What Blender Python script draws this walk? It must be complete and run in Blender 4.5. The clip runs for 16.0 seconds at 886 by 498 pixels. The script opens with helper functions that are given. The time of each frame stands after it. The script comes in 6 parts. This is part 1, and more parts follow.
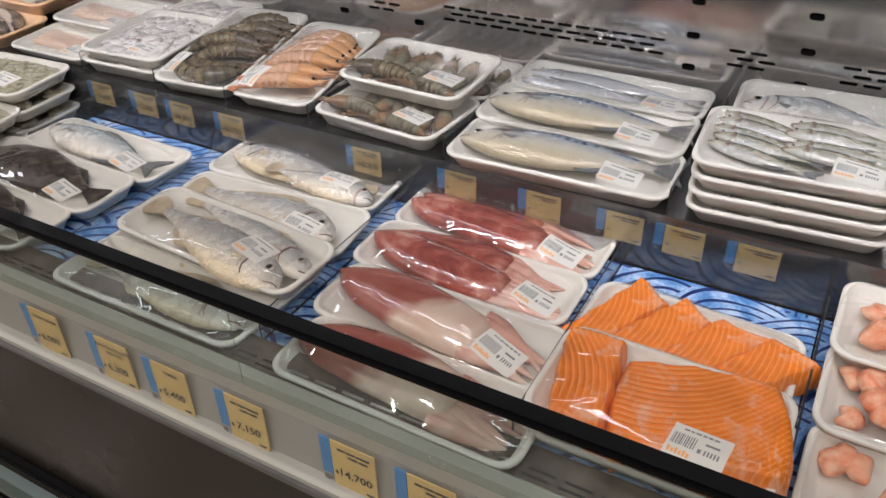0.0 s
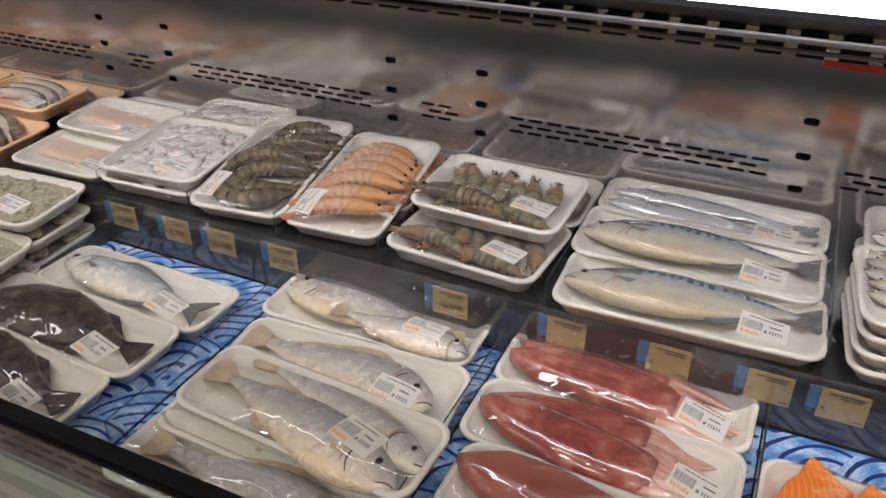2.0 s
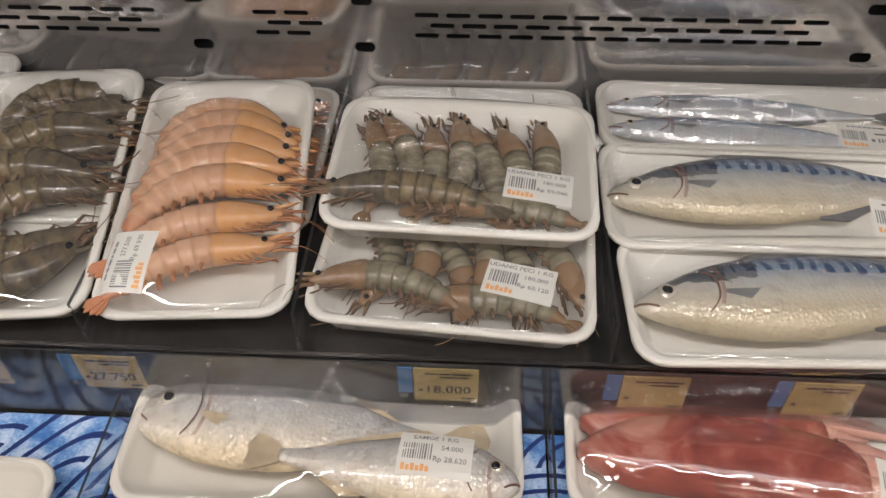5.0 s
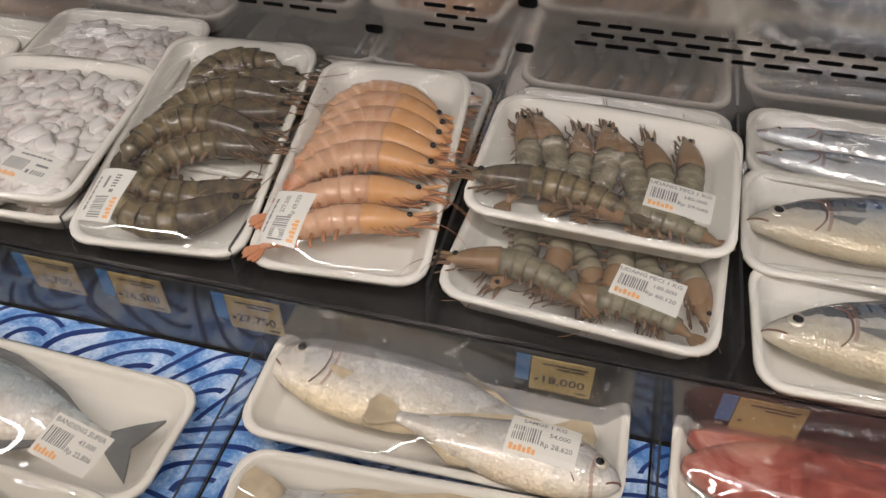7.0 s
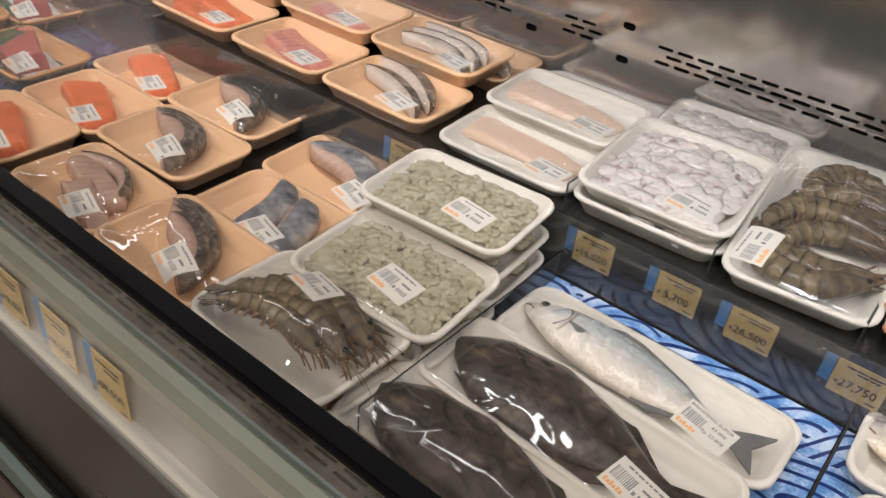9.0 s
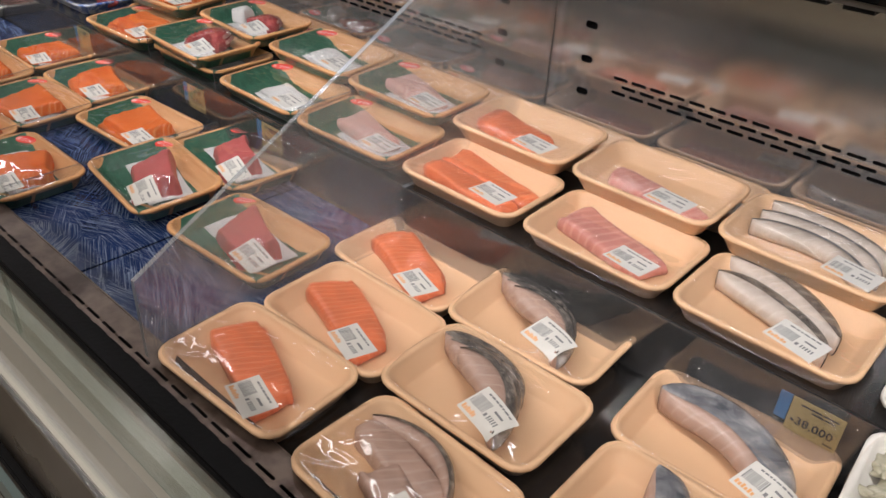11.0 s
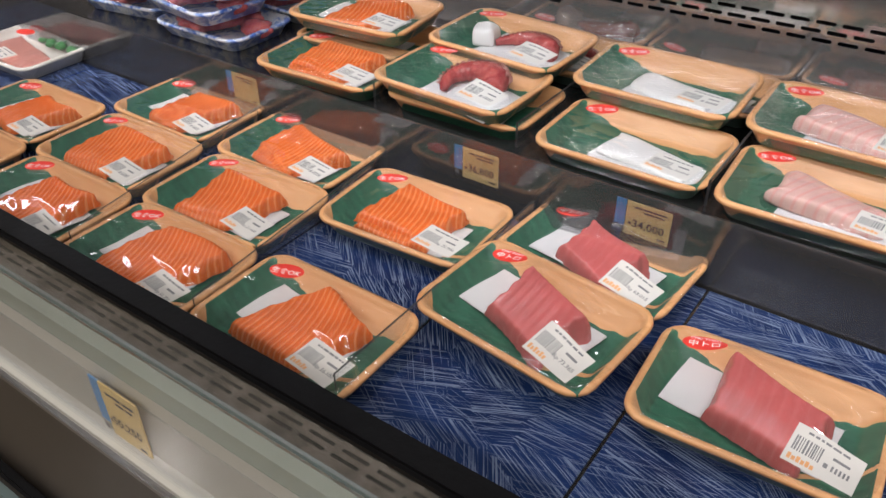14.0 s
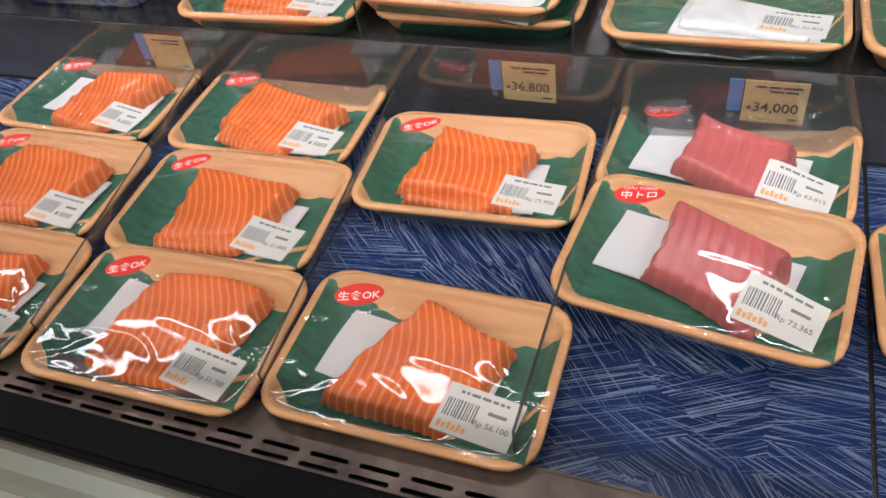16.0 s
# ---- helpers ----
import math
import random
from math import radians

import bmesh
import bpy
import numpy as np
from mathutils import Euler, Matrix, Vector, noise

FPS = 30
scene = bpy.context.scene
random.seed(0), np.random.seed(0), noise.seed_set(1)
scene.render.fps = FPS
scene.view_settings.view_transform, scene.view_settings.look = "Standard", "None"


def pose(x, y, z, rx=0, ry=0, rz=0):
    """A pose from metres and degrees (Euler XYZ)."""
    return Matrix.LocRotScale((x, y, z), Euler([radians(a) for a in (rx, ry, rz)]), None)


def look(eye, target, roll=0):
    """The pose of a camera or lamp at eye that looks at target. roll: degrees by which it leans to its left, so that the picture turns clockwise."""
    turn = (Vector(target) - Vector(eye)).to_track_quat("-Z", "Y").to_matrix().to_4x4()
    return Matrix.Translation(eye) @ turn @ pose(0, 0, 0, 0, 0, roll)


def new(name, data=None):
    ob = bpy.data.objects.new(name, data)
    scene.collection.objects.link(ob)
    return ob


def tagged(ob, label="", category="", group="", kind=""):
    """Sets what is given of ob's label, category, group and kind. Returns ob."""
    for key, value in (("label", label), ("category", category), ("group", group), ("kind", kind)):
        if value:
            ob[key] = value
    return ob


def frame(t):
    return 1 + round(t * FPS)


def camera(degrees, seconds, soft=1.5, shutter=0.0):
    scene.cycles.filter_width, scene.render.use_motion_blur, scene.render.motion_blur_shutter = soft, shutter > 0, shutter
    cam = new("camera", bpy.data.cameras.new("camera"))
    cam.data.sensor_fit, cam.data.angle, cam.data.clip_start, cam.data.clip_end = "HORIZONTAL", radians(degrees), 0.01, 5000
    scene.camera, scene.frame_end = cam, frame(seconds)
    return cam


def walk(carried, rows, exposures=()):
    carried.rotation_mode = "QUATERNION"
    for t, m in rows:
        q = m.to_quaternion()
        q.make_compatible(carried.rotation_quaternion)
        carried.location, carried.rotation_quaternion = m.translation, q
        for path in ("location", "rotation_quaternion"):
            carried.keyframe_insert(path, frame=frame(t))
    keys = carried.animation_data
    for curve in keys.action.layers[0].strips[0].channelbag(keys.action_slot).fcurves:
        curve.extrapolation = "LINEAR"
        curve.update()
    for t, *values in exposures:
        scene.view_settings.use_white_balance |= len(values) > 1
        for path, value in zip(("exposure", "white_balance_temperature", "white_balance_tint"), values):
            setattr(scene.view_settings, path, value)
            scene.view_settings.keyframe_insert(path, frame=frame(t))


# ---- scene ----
cam = camera(58.9, 16.0)
PATH = [
    (0, (0.412, 3.201, 1.336), (-0.404, 4.63, 0.199), -1.4),
    (0.5, (0.349, 3.169, 1.32), (-0.429, 4.642, 0.213), -1.0),
    (1, (0.312, 3.152, 1.313), (-0.436, 4.648, 0.217), -0.4),
    (1.5, (0.26, 3.183, 1.338), (-0.472, 4.708, 0.27), 0.3),
    (2, (0.167, 3.275, 1.369), (-0.559, 4.826, 0.337), -0.1),
    (2.5, (0.084, 3.349, 1.361), (-0.605, 4.921, 0.334), -0.6),
    (3, (-0.002, 3.391, 1.34), (-0.537, 4.994, 0.271), -0.7),
    (3.5, (-0.098, 3.452, 1.321), (-0.325, 5.104, 0.217), -1.5),
    (4, (-0.138, 3.585, 1.297), (-0.258, 5.178, 0.094), -0.8),
    (4.2, (-0.146, 3.633, 1.292), (-0.221, 5.161, 0.004), -0.2),
    (6.3, (-0.137, 3.676, 1.282), (-0.335, 5.037, -0.169), -1.2),
    (6.5, (-0.14, 3.668, 1.287), (-0.376, 5.034, -0.155), -1.1),
    (7, (-0.159, 3.634, 1.293), (-0.515, 5.018, -0.106), -0.1),
    (7.5, (-0.206, 3.557, 1.308), (-0.682, 4.996, 0.003), 0.9),
    (8, (-0.29, 3.452, 1.307), (-0.954, 4.919, 0.12), 2.4),
    (8.5, (-0.354, 3.365, 1.299), (-1.219, 4.735, 0.127), 3.9),
    (9, (-0.412, 3.332, 1.293), (-1.363, 4.658, 0.138), 6.5),
    (9.5, (-0.527, 3.353, 1.305), (-1.568, 4.626, 0.166), 6.0),
    (10, (-0.664, 3.382, 1.326), (-1.774, 4.631, 0.228), 4.5),
    (10.2, (-0.696, 3.393, 1.321), (-1.815, 4.639, 0.227), 4.1),
    (12.3, (-1.221, 3.373, 1.287), (-2.311, 4.673, 0.227), 2.5),
    (12.5, (-1.257, 3.39, 1.281), (-2.336, 4.681, 0.201), 2.6),
    (13, (-1.361, 3.395, 1.272), (-2.4, 4.678, 0.143), 2.5),
    (13.5, (-1.462, 3.371, 1.265), (-2.444, 4.69, 0.128), -0.4),
    (14, (-1.545, 3.352, 1.244), (-2.491, 4.68, 0.086), -0.4),
    (14.5, (-1.658, 3.398, 1.245), (-2.551, 4.728, 0.048), -0.1),
    (15, (-1.736, 3.435, 1.239), (-2.582, 4.72, -0.039), -2.0),
    (15.5, (-1.764, 3.436, 1.245), (-2.503, 4.681, -0.135), -7.1),
    (16, (-1.79, 3.442, 1.198), (-2.414, 4.717, -0.21), -10.1),
]
walk(cam, [(t, look(eye, target, roll)) for t, eye, target, roll in PATH], [(0.0, -0.06, 6100, 10), (1.0, 0.1, 6150, 10), (1.5, -0.1, 6250, 10), (2.5, -0.45, 6500, 10), (4.0, -0.36, 6550, 10), (6.5, -0.38, 6700, 10), (8.0, -0.28, 6700, 10), (9.0, -0.05, 6500, 10), (10.0, -0.1, 6450, 10), (12.5, 0.04, 6050, 10), (14.5, 0.14, 6050, 10), (15.5, 0.17, 6050, 10), (16.0, 0.22, 6050, 10)])

# ---- light ----
world = bpy.data.worlds.new("world")
scene.world = world
world.use_nodes = True
world.node_tree.nodes["Background"].inputs[0].default_value = (0.9, 0.8, 0.7, 1)
world.node_tree.nodes["Background"].inputs[1].default_value = 0.03


def lamp(name, kind, eye, target, power, colour, size, size_y=0.0):
    data = bpy.data.lights.new(name, "AREA")
    data.shape, data.size, data.energy, data.color = kind, size, power, colour
    if size_y:
        data.size_y = size_y
    ob = new(name, data)
    ob.matrix_basis = look(eye, target)
    return ob


CEILING = 2.95
WARM = (1.0, 0.90, 0.82)
DOWNLIGHTS = [(x, y) for x in (-5.0, -3.55, -2.1, -0.65, 0.8, 2.2) for y in (0.4, 2.0, 3.25)]
for dx, dy in DOWNLIGHTS:
    lamp("downlight_glow", "DISK", (dx, dy, CEILING - 0.03), (dx, dy, 0), 5.5 if dy > 3 else 12.5, WARM, 0.13)
strip = lamp("canopy_strip_glow", "RECTANGLE", (-1.2, 3.872, 1.2285), (-1.2, 4.13, 0.84), 6.3, (1.0, 0.975, 1.0), 5.4, 0.012)
strip.data.spread = radians(116)

# ---- materials ----


def set_operation(n, v):
    n.operation = v


def set_wave(n, v):
    n.wave_type = v


def set_blend(n, v):
    n.blend_type = v


def set_rotation(n, v):
    n.rotation_type = v


def set_attribute(n, v):
    n.attribute_name = v


def set_offset(n, v):
    n.offset = v


OPTIONS = {"operation": set_operation, "wave_type": set_wave, "blend_type": set_blend, "rotation_type": set_rotation, "attribute_name": set_attribute, "offset": set_offset}


class Nodes:
    """Short hand for building one node material."""

    def __init__(self, name):
        self.mat = bpy.data.materials.new(name)
        self.mat.use_nodes = True
        self.tree = self.mat.node_tree
        self.bsdf = self.tree.nodes["Principled BSDF"]
        self.out = self.tree.nodes["Material Output"]

    def put(self, socket, value):
        if hasattr(value, "is_output"):
            self.tree.links.new(value, socket)
        else:
            socket.default_value = value

    def node(self, kind, **values):
        n = self.tree.nodes.new(kind)
        for key, value in values.items():
            if key.startswith("i_"):
                self.put(n.inputs[int(key[2:])], value)
            else:
                OPTIONS[key](n, value)
        return n

    def math(self, op, a, b=0.0, c=0.0):
        n = self.node("ShaderNodeMath", operation=op)
        for i, v in enumerate((a, b, c)):
            self.put(n.inputs[i], v)
        return n.outputs[0]

    def coords(self, space="Object"):
        return self.node("ShaderNodeTexCoord").outputs[space]

    def split(self, vec):
        return self.node("ShaderNodeSeparateXYZ", i_0=vec).outputs

    def scaled(self, vec, x, y, z, turn=0.0):
        n = self.node("ShaderNodeMapping")
        self.put(n.inputs["Vector"], vec)
        n.inputs["Scale"].default_value = (x, y, z)
        n.inputs["Rotation"].default_value = (0, 0, turn)
        return n.outputs[0]

    def noise(self, vec, scale, detail=3.0, rough=0.55, warp=0.0):
        n = self.node("ShaderNodeTexNoise")
        self.put(n.inputs["Vector"], vec)
        n.inputs["Scale"].default_value, n.inputs["Detail"].default_value = scale, detail
        n.inputs["Roughness"].default_value, n.inputs["Distortion"].default_value = rough, warp
        return n.outputs[0]

    def ramp(self, fac, stops):
        n = self.node("ShaderNodeValToRGB")
        self.put(n.inputs[0], fac)
        e = n.color_ramp.elements
        while len(e) < len(stops):
            e.new(0.5)
        for el, (pos, col) in zip(e, stops):
            el.position, el.color = pos, (*col, 1)
        return n.outputs[0]

    def mix(self, fac, a, b, how="MIX"):
        n = self.node("ShaderNodeMixRGB", blend_type=how)
        for i, v in enumerate((fac, a, b)):
            if isinstance(v, tuple) and len(v) == 3:
                v = (*v, 1)
            self.put(n.inputs[i], v)
        return n.outputs[0]

    def bump(self, height, strength=0.3, distance=0.002):
        n = self.node("ShaderNodeBump")
        n.inputs["Strength"].default_value, n.inputs["Distance"].default_value = strength, distance
        self.put(n.inputs["Height"], height)
        self.put(self.bsdf.inputs["Normal"], n.outputs[0])

    def done(self, colour=None, rough=0.5, metal=0.0, **more):
        if isinstance(colour, tuple):
            colour = (*colour, 1)
        if colour is not None:
            self.put(self.bsdf.inputs["Base Color"], colour)
        self.put(self.bsdf.inputs["Roughness"], rough)
        self.put(self.bsdf.inputs["Metallic"], metal)
        for key, value in more.items():
            self.put(self.bsdf.inputs[key.replace("_", " ")], value)
        return self.mat


def plain(name, colour, rough=0.5, metal=0.0, vary=0.12, scale=30.0, bump=0.15, grain=260.0):
    """Painted or moulded stuff with stains at one scale and grain at another."""
    n = Nodes(name)
    co = n.coords()
    big, small = n.noise(co, scale), n.noise(co, grain, 4)
    dark = tuple(c * (1 - vary) for c in colour)
    lite = tuple(min(1, c * (1 + vary * 0.6)) for c in colour)
    col = n.mix(0.25, n.ramp(big, [(0.3, dark), (0.7, lite)]), n.ramp(small, [(0.3, dark), (0.7, lite)]))
    if bump:
        n.bump(small, bump, 0.0008)
    return n.done(col, n.math("MULTIPLY_ADD", big, 0.15, rough - 0.07), metal)


FOAM_WHITE = plain("white_foam", (0.68, 0.65, 0.59), 0.5, 0, 0.06, 20, 0.25, 700)
FOAM_PEACH = plain("peach_foam", (0.75, 0.475, 0.275), 0.5, 0, 0.08, 20, 0.25, 700)
PAPER = plain("absorbent_paper", (0.66, 0.66, 0.66), 0.85, 0, 0.05, 60, 0.4, 900)
LABEL = plain("label_paper", (0.64, 0.62, 0.57), 0.45, 0, 0.03, 60, 0.0)
INK = plain("black_ink", (0.03, 0.03, 0.035), 0.5, 0, 0.1, 60, 0)
INK_GREY = plain("grey_ink", (0.19, 0.19, 0.19), 0.5, 0, 0.2, 60, 0)
INK_ORANGE = plain("orange_ink", (0.72, 0.36, 0.14), 0.5, 0, 0.1, 60, 0)
INK_WHITE = plain("white_ink", (0.85, 0.83, 0.8), 0.5, 0, 0.05, 60, 0)
STICKER_RED = plain("red_sticker", (0.75, 0.05, 0.035), 0.35, 0, 0.08, 40, 0)
CARD_YELLOW = plain("yellow_card", (0.84, 0.61, 0.22), 0.5, 0, 0.08, 30, 0.1)
CARD_WHITE = plain("white_card", (0.78, 0.76, 0.72), 0.5, 0, 0.05, 30, 0.1)
CLIP_BLUE = plain("blue_strip", (0.06, 0.30, 0.66), 0.4, 0, 0.12, 60, 0.05)
BLACK = plain("black_plastic", (0.004, 0.004, 0.0045), 0.45, 0, 0.3, 20, 0.2)
BLACK.node_tree.nodes["Principled BSDF"].inputs["Specular IOR Level"].default_value = 0.12
DECK_DARK = plain("dark_steel_deck", (0.17, 0.165, 0.165), 0.22, 0.9, 0.3, 14, 0.1)
GREY_PAINT = plain("grey_painted_metal", (0.085, 0.125, 0.122), 0.35, 0.1, 0.12, 9, 0.1)
CREAM = plain("cream_channel", (0.42, 0.41, 0.36), 0.35, 0, 0.06, 6, 0.05)
BODY = plain("brown_grey_body", (0.020, 0.016, 0.012), 0.28, 0.1, 0.2, 4, 0.1)
SILVER = plain("silver_edge", (0.28, 0.28, 0.285), 0.3, 0.9, 0.15, 20, 0.1)
WALL_PAINT = plain("cream_wall", (0.55, 0.48, 0.38), 0.8, 0, 0.08, 3, 0.2)
CEIL_PAINT = plain("ceiling_white", (0.62, 0.58, 0.52), 0.9, 0, 0.05, 3, 0.2)
# Near-black: the shade inside openings and the seam is put into the colour.
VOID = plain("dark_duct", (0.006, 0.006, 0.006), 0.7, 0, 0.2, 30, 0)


def steel():
    n = Nodes("brushed_steel")
    co = n.coords()
    brush = n.noise(n.scaled(co, 6, 300, 300), 3, 4)
    smear = n.noise(co, 5, 5, 0.6)
    col = n.ramp(smear, [(0.3, (0.54, 0.51, 0.49)), (0.7, (0.72, 0.69, 0.665))])
    n.bump(brush, 0.06, 0.0005)
    rough = n.math("MULTIPLY_ADD", smear, 0.09, n.math("MULTIPLY_ADD", brush, 0.05, 0.02))
    return n.done(col, rough, 0.8)


def grill_steel():
    n = Nodes("worn_grille_steel")
    co = n.coords()
    a = n.noise(co, 25, 5)
    col = n.ramp(a, [(0.35, (0.075, 0.055, 0.046)), (0.65, (0.19, 0.145, 0.12))])
    n.bump(n.noise(co, 300), 0.1, 0.0006)
    return n.done(col, 0.35, 0.7)


def clear(name, tint, rough, base, bump=0.0, scale=40.0, haze=0.0, soft=3.0):
    """Thin clear sheet: straight through but for its gloss and a little haze."""
    n = Nodes(name)
    n.tree.nodes.remove(n.bsdf)
    see = n.node("ShaderNodeBsdfTransparent", i_0=(*tint, 1)).outputs[0]
    shine = n.node("ShaderNodeBsdfGlossy")
    shine.inputs["Roughness"].default_value = rough
    rim = n.node("ShaderNodeLayerWeight")
    rim.inputs[0].default_value = 0.5
    if bump:
        co = n.coords()
        b = n.node("ShaderNodeBump")
        b.inputs["Strength"].default_value, b.inputs["Distance"].default_value = 1.0, bump
        tall = n.math("MULTIPLY", n.noise(co, scale, 1, 0.4, 0.3), soft)
        for size, turn, warp, wide, height in ((4.5, 0.35, 1.0, 0.05, 0.45), (6.5, -0.4, 0.8, 0.045, 0.35)):
            fold = n.noise(n.scaled(co, 1, 2.3, 1, turn), size, 1, 0.4, warp)
            away = n.math("ABSOLUTE", n.math("SUBTRACT", fold, 0.5))
            ridge = n.node("ShaderNodeMapRange")
            ridge.interpolation_type = "SMOOTHSTEP"
            for i, v in enumerate((away, 0.0, wide, 1.0, 0.0)):
                n.put(ridge.inputs[i], v)
            tall = n.math("ADD", tall, n.math("MULTIPLY", ridge.outputs[0], height))
        n.put(b.inputs["Height"], tall)
        n.put(shine.inputs["Normal"], b.outputs[0])
    if haze:
        veil = n.node("ShaderNodeBsdfDiffuse", i_0=(0.85, 0.85, 0.85, 1))
        h = n.node("ShaderNodeMixShader", i_0=haze, i_1=see, i_2=veil.outputs[0])
        see = h.outputs[0]
    m = n.node("ShaderNodeMixShader")
    n.put(m.inputs[0], n.math("MULTIPLY_ADD", n.math("POWER", rim.outputs["Facing"], 3.0), 0.5, base))
    n.put(m.inputs[1], see)
    n.put(m.inputs[2], shine.outputs[0])
    n.put(n.out.inputs[0], m.outputs[0])
    return n.mat


# Film haze: a little white mixed in for light reflected off the wrap.
FILM = clear("cling_film", (0.96, 0.96, 0.95), 0.04, 0.09, 0.0009, 9, 0.022, 2.0)
GLASS = clear("clear_glass", (0.86, 0.92, 0.91), 0.03, 0.03, 0, 40, 0.010)
ACRYLIC = clear("clear_acrylic", (0.93, 0.94, 0.95), 0.06, 0.04, 0, 40, 0.02)
HAZY = clear("scuffed_clear_strip", (0.66, 0.66, 0.68), 0.09, 0.09, 0, 40, 0.03)
# The tall pane's white diffuse share stands in for its pale reflection veil.
VEILED = clear("scuffed_acrylic", (0.93, 0.94, 0.95), 0.06, 0.045, 0, 40, 0.075)
PALE_EDGE = clear("pale_acrylic_edge", (0.60, 0.66, 0.70), 0.35, 0.10, 0, 40, 0.09)
EDGE = clear("acrylic_edge", (0.16, 0.17, 0.18), 0.35, 0.06, 0, 40, 0.02)
STEEL, GRILL = steel(), grill_steel()
POLISHED = plain("polished_riser", (0.66, 0.66, 0.67), 0.2, 0.95, 0.15, 9, 0.0)


def glow(name, colour, strength):
    n = Nodes(name)
    return n.done((0.8, 0.8, 0.8), 0.5, 0, Emission_Color=(*colour, 1), Emission_Strength=strength)


TUBE = glow("lamp_tube", (1.0, 0.97, 0.97), 10.0)
LENS = glow("downlight_lens", WARM, 8.0)


def wave_mat():
    """Printed sheet of overlapping blue wave scales."""
    n = Nodes("blue_wave_print")
    co = n.coords()
    bend = n.node("ShaderNodeTexNoise")
    bend.inputs["Scale"].default_value, bend.inputs["Detail"].default_value = 5.5, 1.0
    n.put(bend.inputs["Vector"], co)
    off = n.node("ShaderNodeVectorMath", operation="MULTIPLY_ADD")
    n.put(off.inputs[0], bend.outputs[1])
    off.inputs[1].default_value = (0.11, 0.11, 0)
    n.put(off.inputs[2], co)
    turned = n.scaled(off.outputs[0], 1, 1, 1, -0.45)
    x, y, _ = n.split(turned)
    size, step = 0.140, 0.30
    u, v = n.math("DIVIDE", x, size), n.math("DIVIDE", y, size * step)
    base = n.math("FLOOR", v)
    ring, got = None, None
    for k in (1, 0, -1, -2):
        row = n.math("SUBTRACT", base, float(k + 1))
        odd = n.math("MULTIPLY", n.math("FLOORED_MODULO", row, 2.0), 0.5)
        cu = n.math("SUBTRACT", n.math("FRACT", n.math("ADD", u, odd)), 0.5)
        dv = n.math("MULTIPLY", n.math("SUBTRACT", v, row), step)
        d = n.math("MULTIPLY", n.math("SQRT", n.math("ADD", n.math("MULTIPLY", cu, cu), n.math("MULTIPLY", dv, dv))), 1.72)
        inside = n.math("LESS_THAN", d, 1.0)
        if ring is None:
            ring, got = n.math("MULTIPLY", d, inside), inside
        else:
            use = n.math("MULTIPLY", inside, n.math("SUBTRACT", 1.0, got))
            ring = n.math("ADD", ring, n.math("MULTIPLY", d, use))
            got = n.math("MAXIMUM", got, inside)
    band = n.math("FRACT", n.math("MULTIPLY", ring, 5.0))
    line = n.math("LESS_THAN", n.math("ABSOLUTE", n.math("SUBTRACT", band, 0.5)), n.math("MULTIPLY_ADD", n.noise(co, 60), 0.14, 0.07))
    wash = n.noise(co, 26, 4, 0.6, 0.8)
    speck = n.noise(co, 420, 2)
    sea = n.ramp(n.math("ADD", wash, n.math("MULTIPLY_ADD", speck, 0.3, -0.15)), [(0.32, (0.05, 0.17, 0.45)), (0.46, (0.17, 0.33, 0.62)), (0.58, (0.42, 0.55, 0.75)), (0.72, (0.62, 0.71, 0.83))])
    col = n.mix(line, sea, (0.010, 0.032, 0.15))
    return n.done(col, 0.35)


def scratch_mat():
    """Navy board with brushed pale strokes that change direction from patch to patch."""
    n = Nodes("navy_brushed_board")
    co = n.coords()
    marks = None
    for size, stretch, fine, low in ((11.0, 1.5, 820.0, 0.550), (8.0, 1.0, 1000.0, 0.620)):
        cell = n.node("ShaderNodeTexVoronoi")
        cell.inputs["Scale"].default_value = size
        warped = n.node("ShaderNodeVectorMath", operation="MULTIPLY_ADD")
        shake = n.node("ShaderNodeTexNoise")
        shake.inputs["Scale"].default_value = 90.0
        n.put(shake.inputs["Vector"], co)
        n.put(warped.inputs[0], shake.outputs[1])
        warped.inputs[1].default_value = (0.035, 0.035, 0)
        n.put(warped.inputs[2], n.scaled(co, 1, stretch, 1, size * 0.1))
        n.put(cell.inputs["Vector"], warped.outputs[0])
        pick = n.split(cell.outputs["Color"])[0]
        turn = n.node("ShaderNodeVectorRotate", rotation_type="Z_AXIS")
        n.put(turn.inputs["Vector"], co)
        n.put(turn.inputs["Angle"], n.math("MULTIPLY_ADD", pick, 1.7, -0.6))
        line = n.noise(n.scaled(turn.outputs[0], 14, fine, 1), 1.0, 1, 0.5, 0.7)
        mark = n.ramp(line, [(low, (0, 0, 0)), (low + 0.05, (1, 1, 1))])
        marks = mark if marks is None else n.math("MAXIMUM", marks, mark)
    col = n.mix(n.math("MULTIPLY", marks, n.math("MULTIPLY_ADD", n.noise(co, 35, 2), 1.1, 0.0)), n.ramp(n.noise(co, 12), [(0.3, (0.007, 0.014, 0.052)), (0.7, (0.015, 0.035, 0.12))]), (0.23, 0.29, 0.41))
    return n.done(col, 0.2)


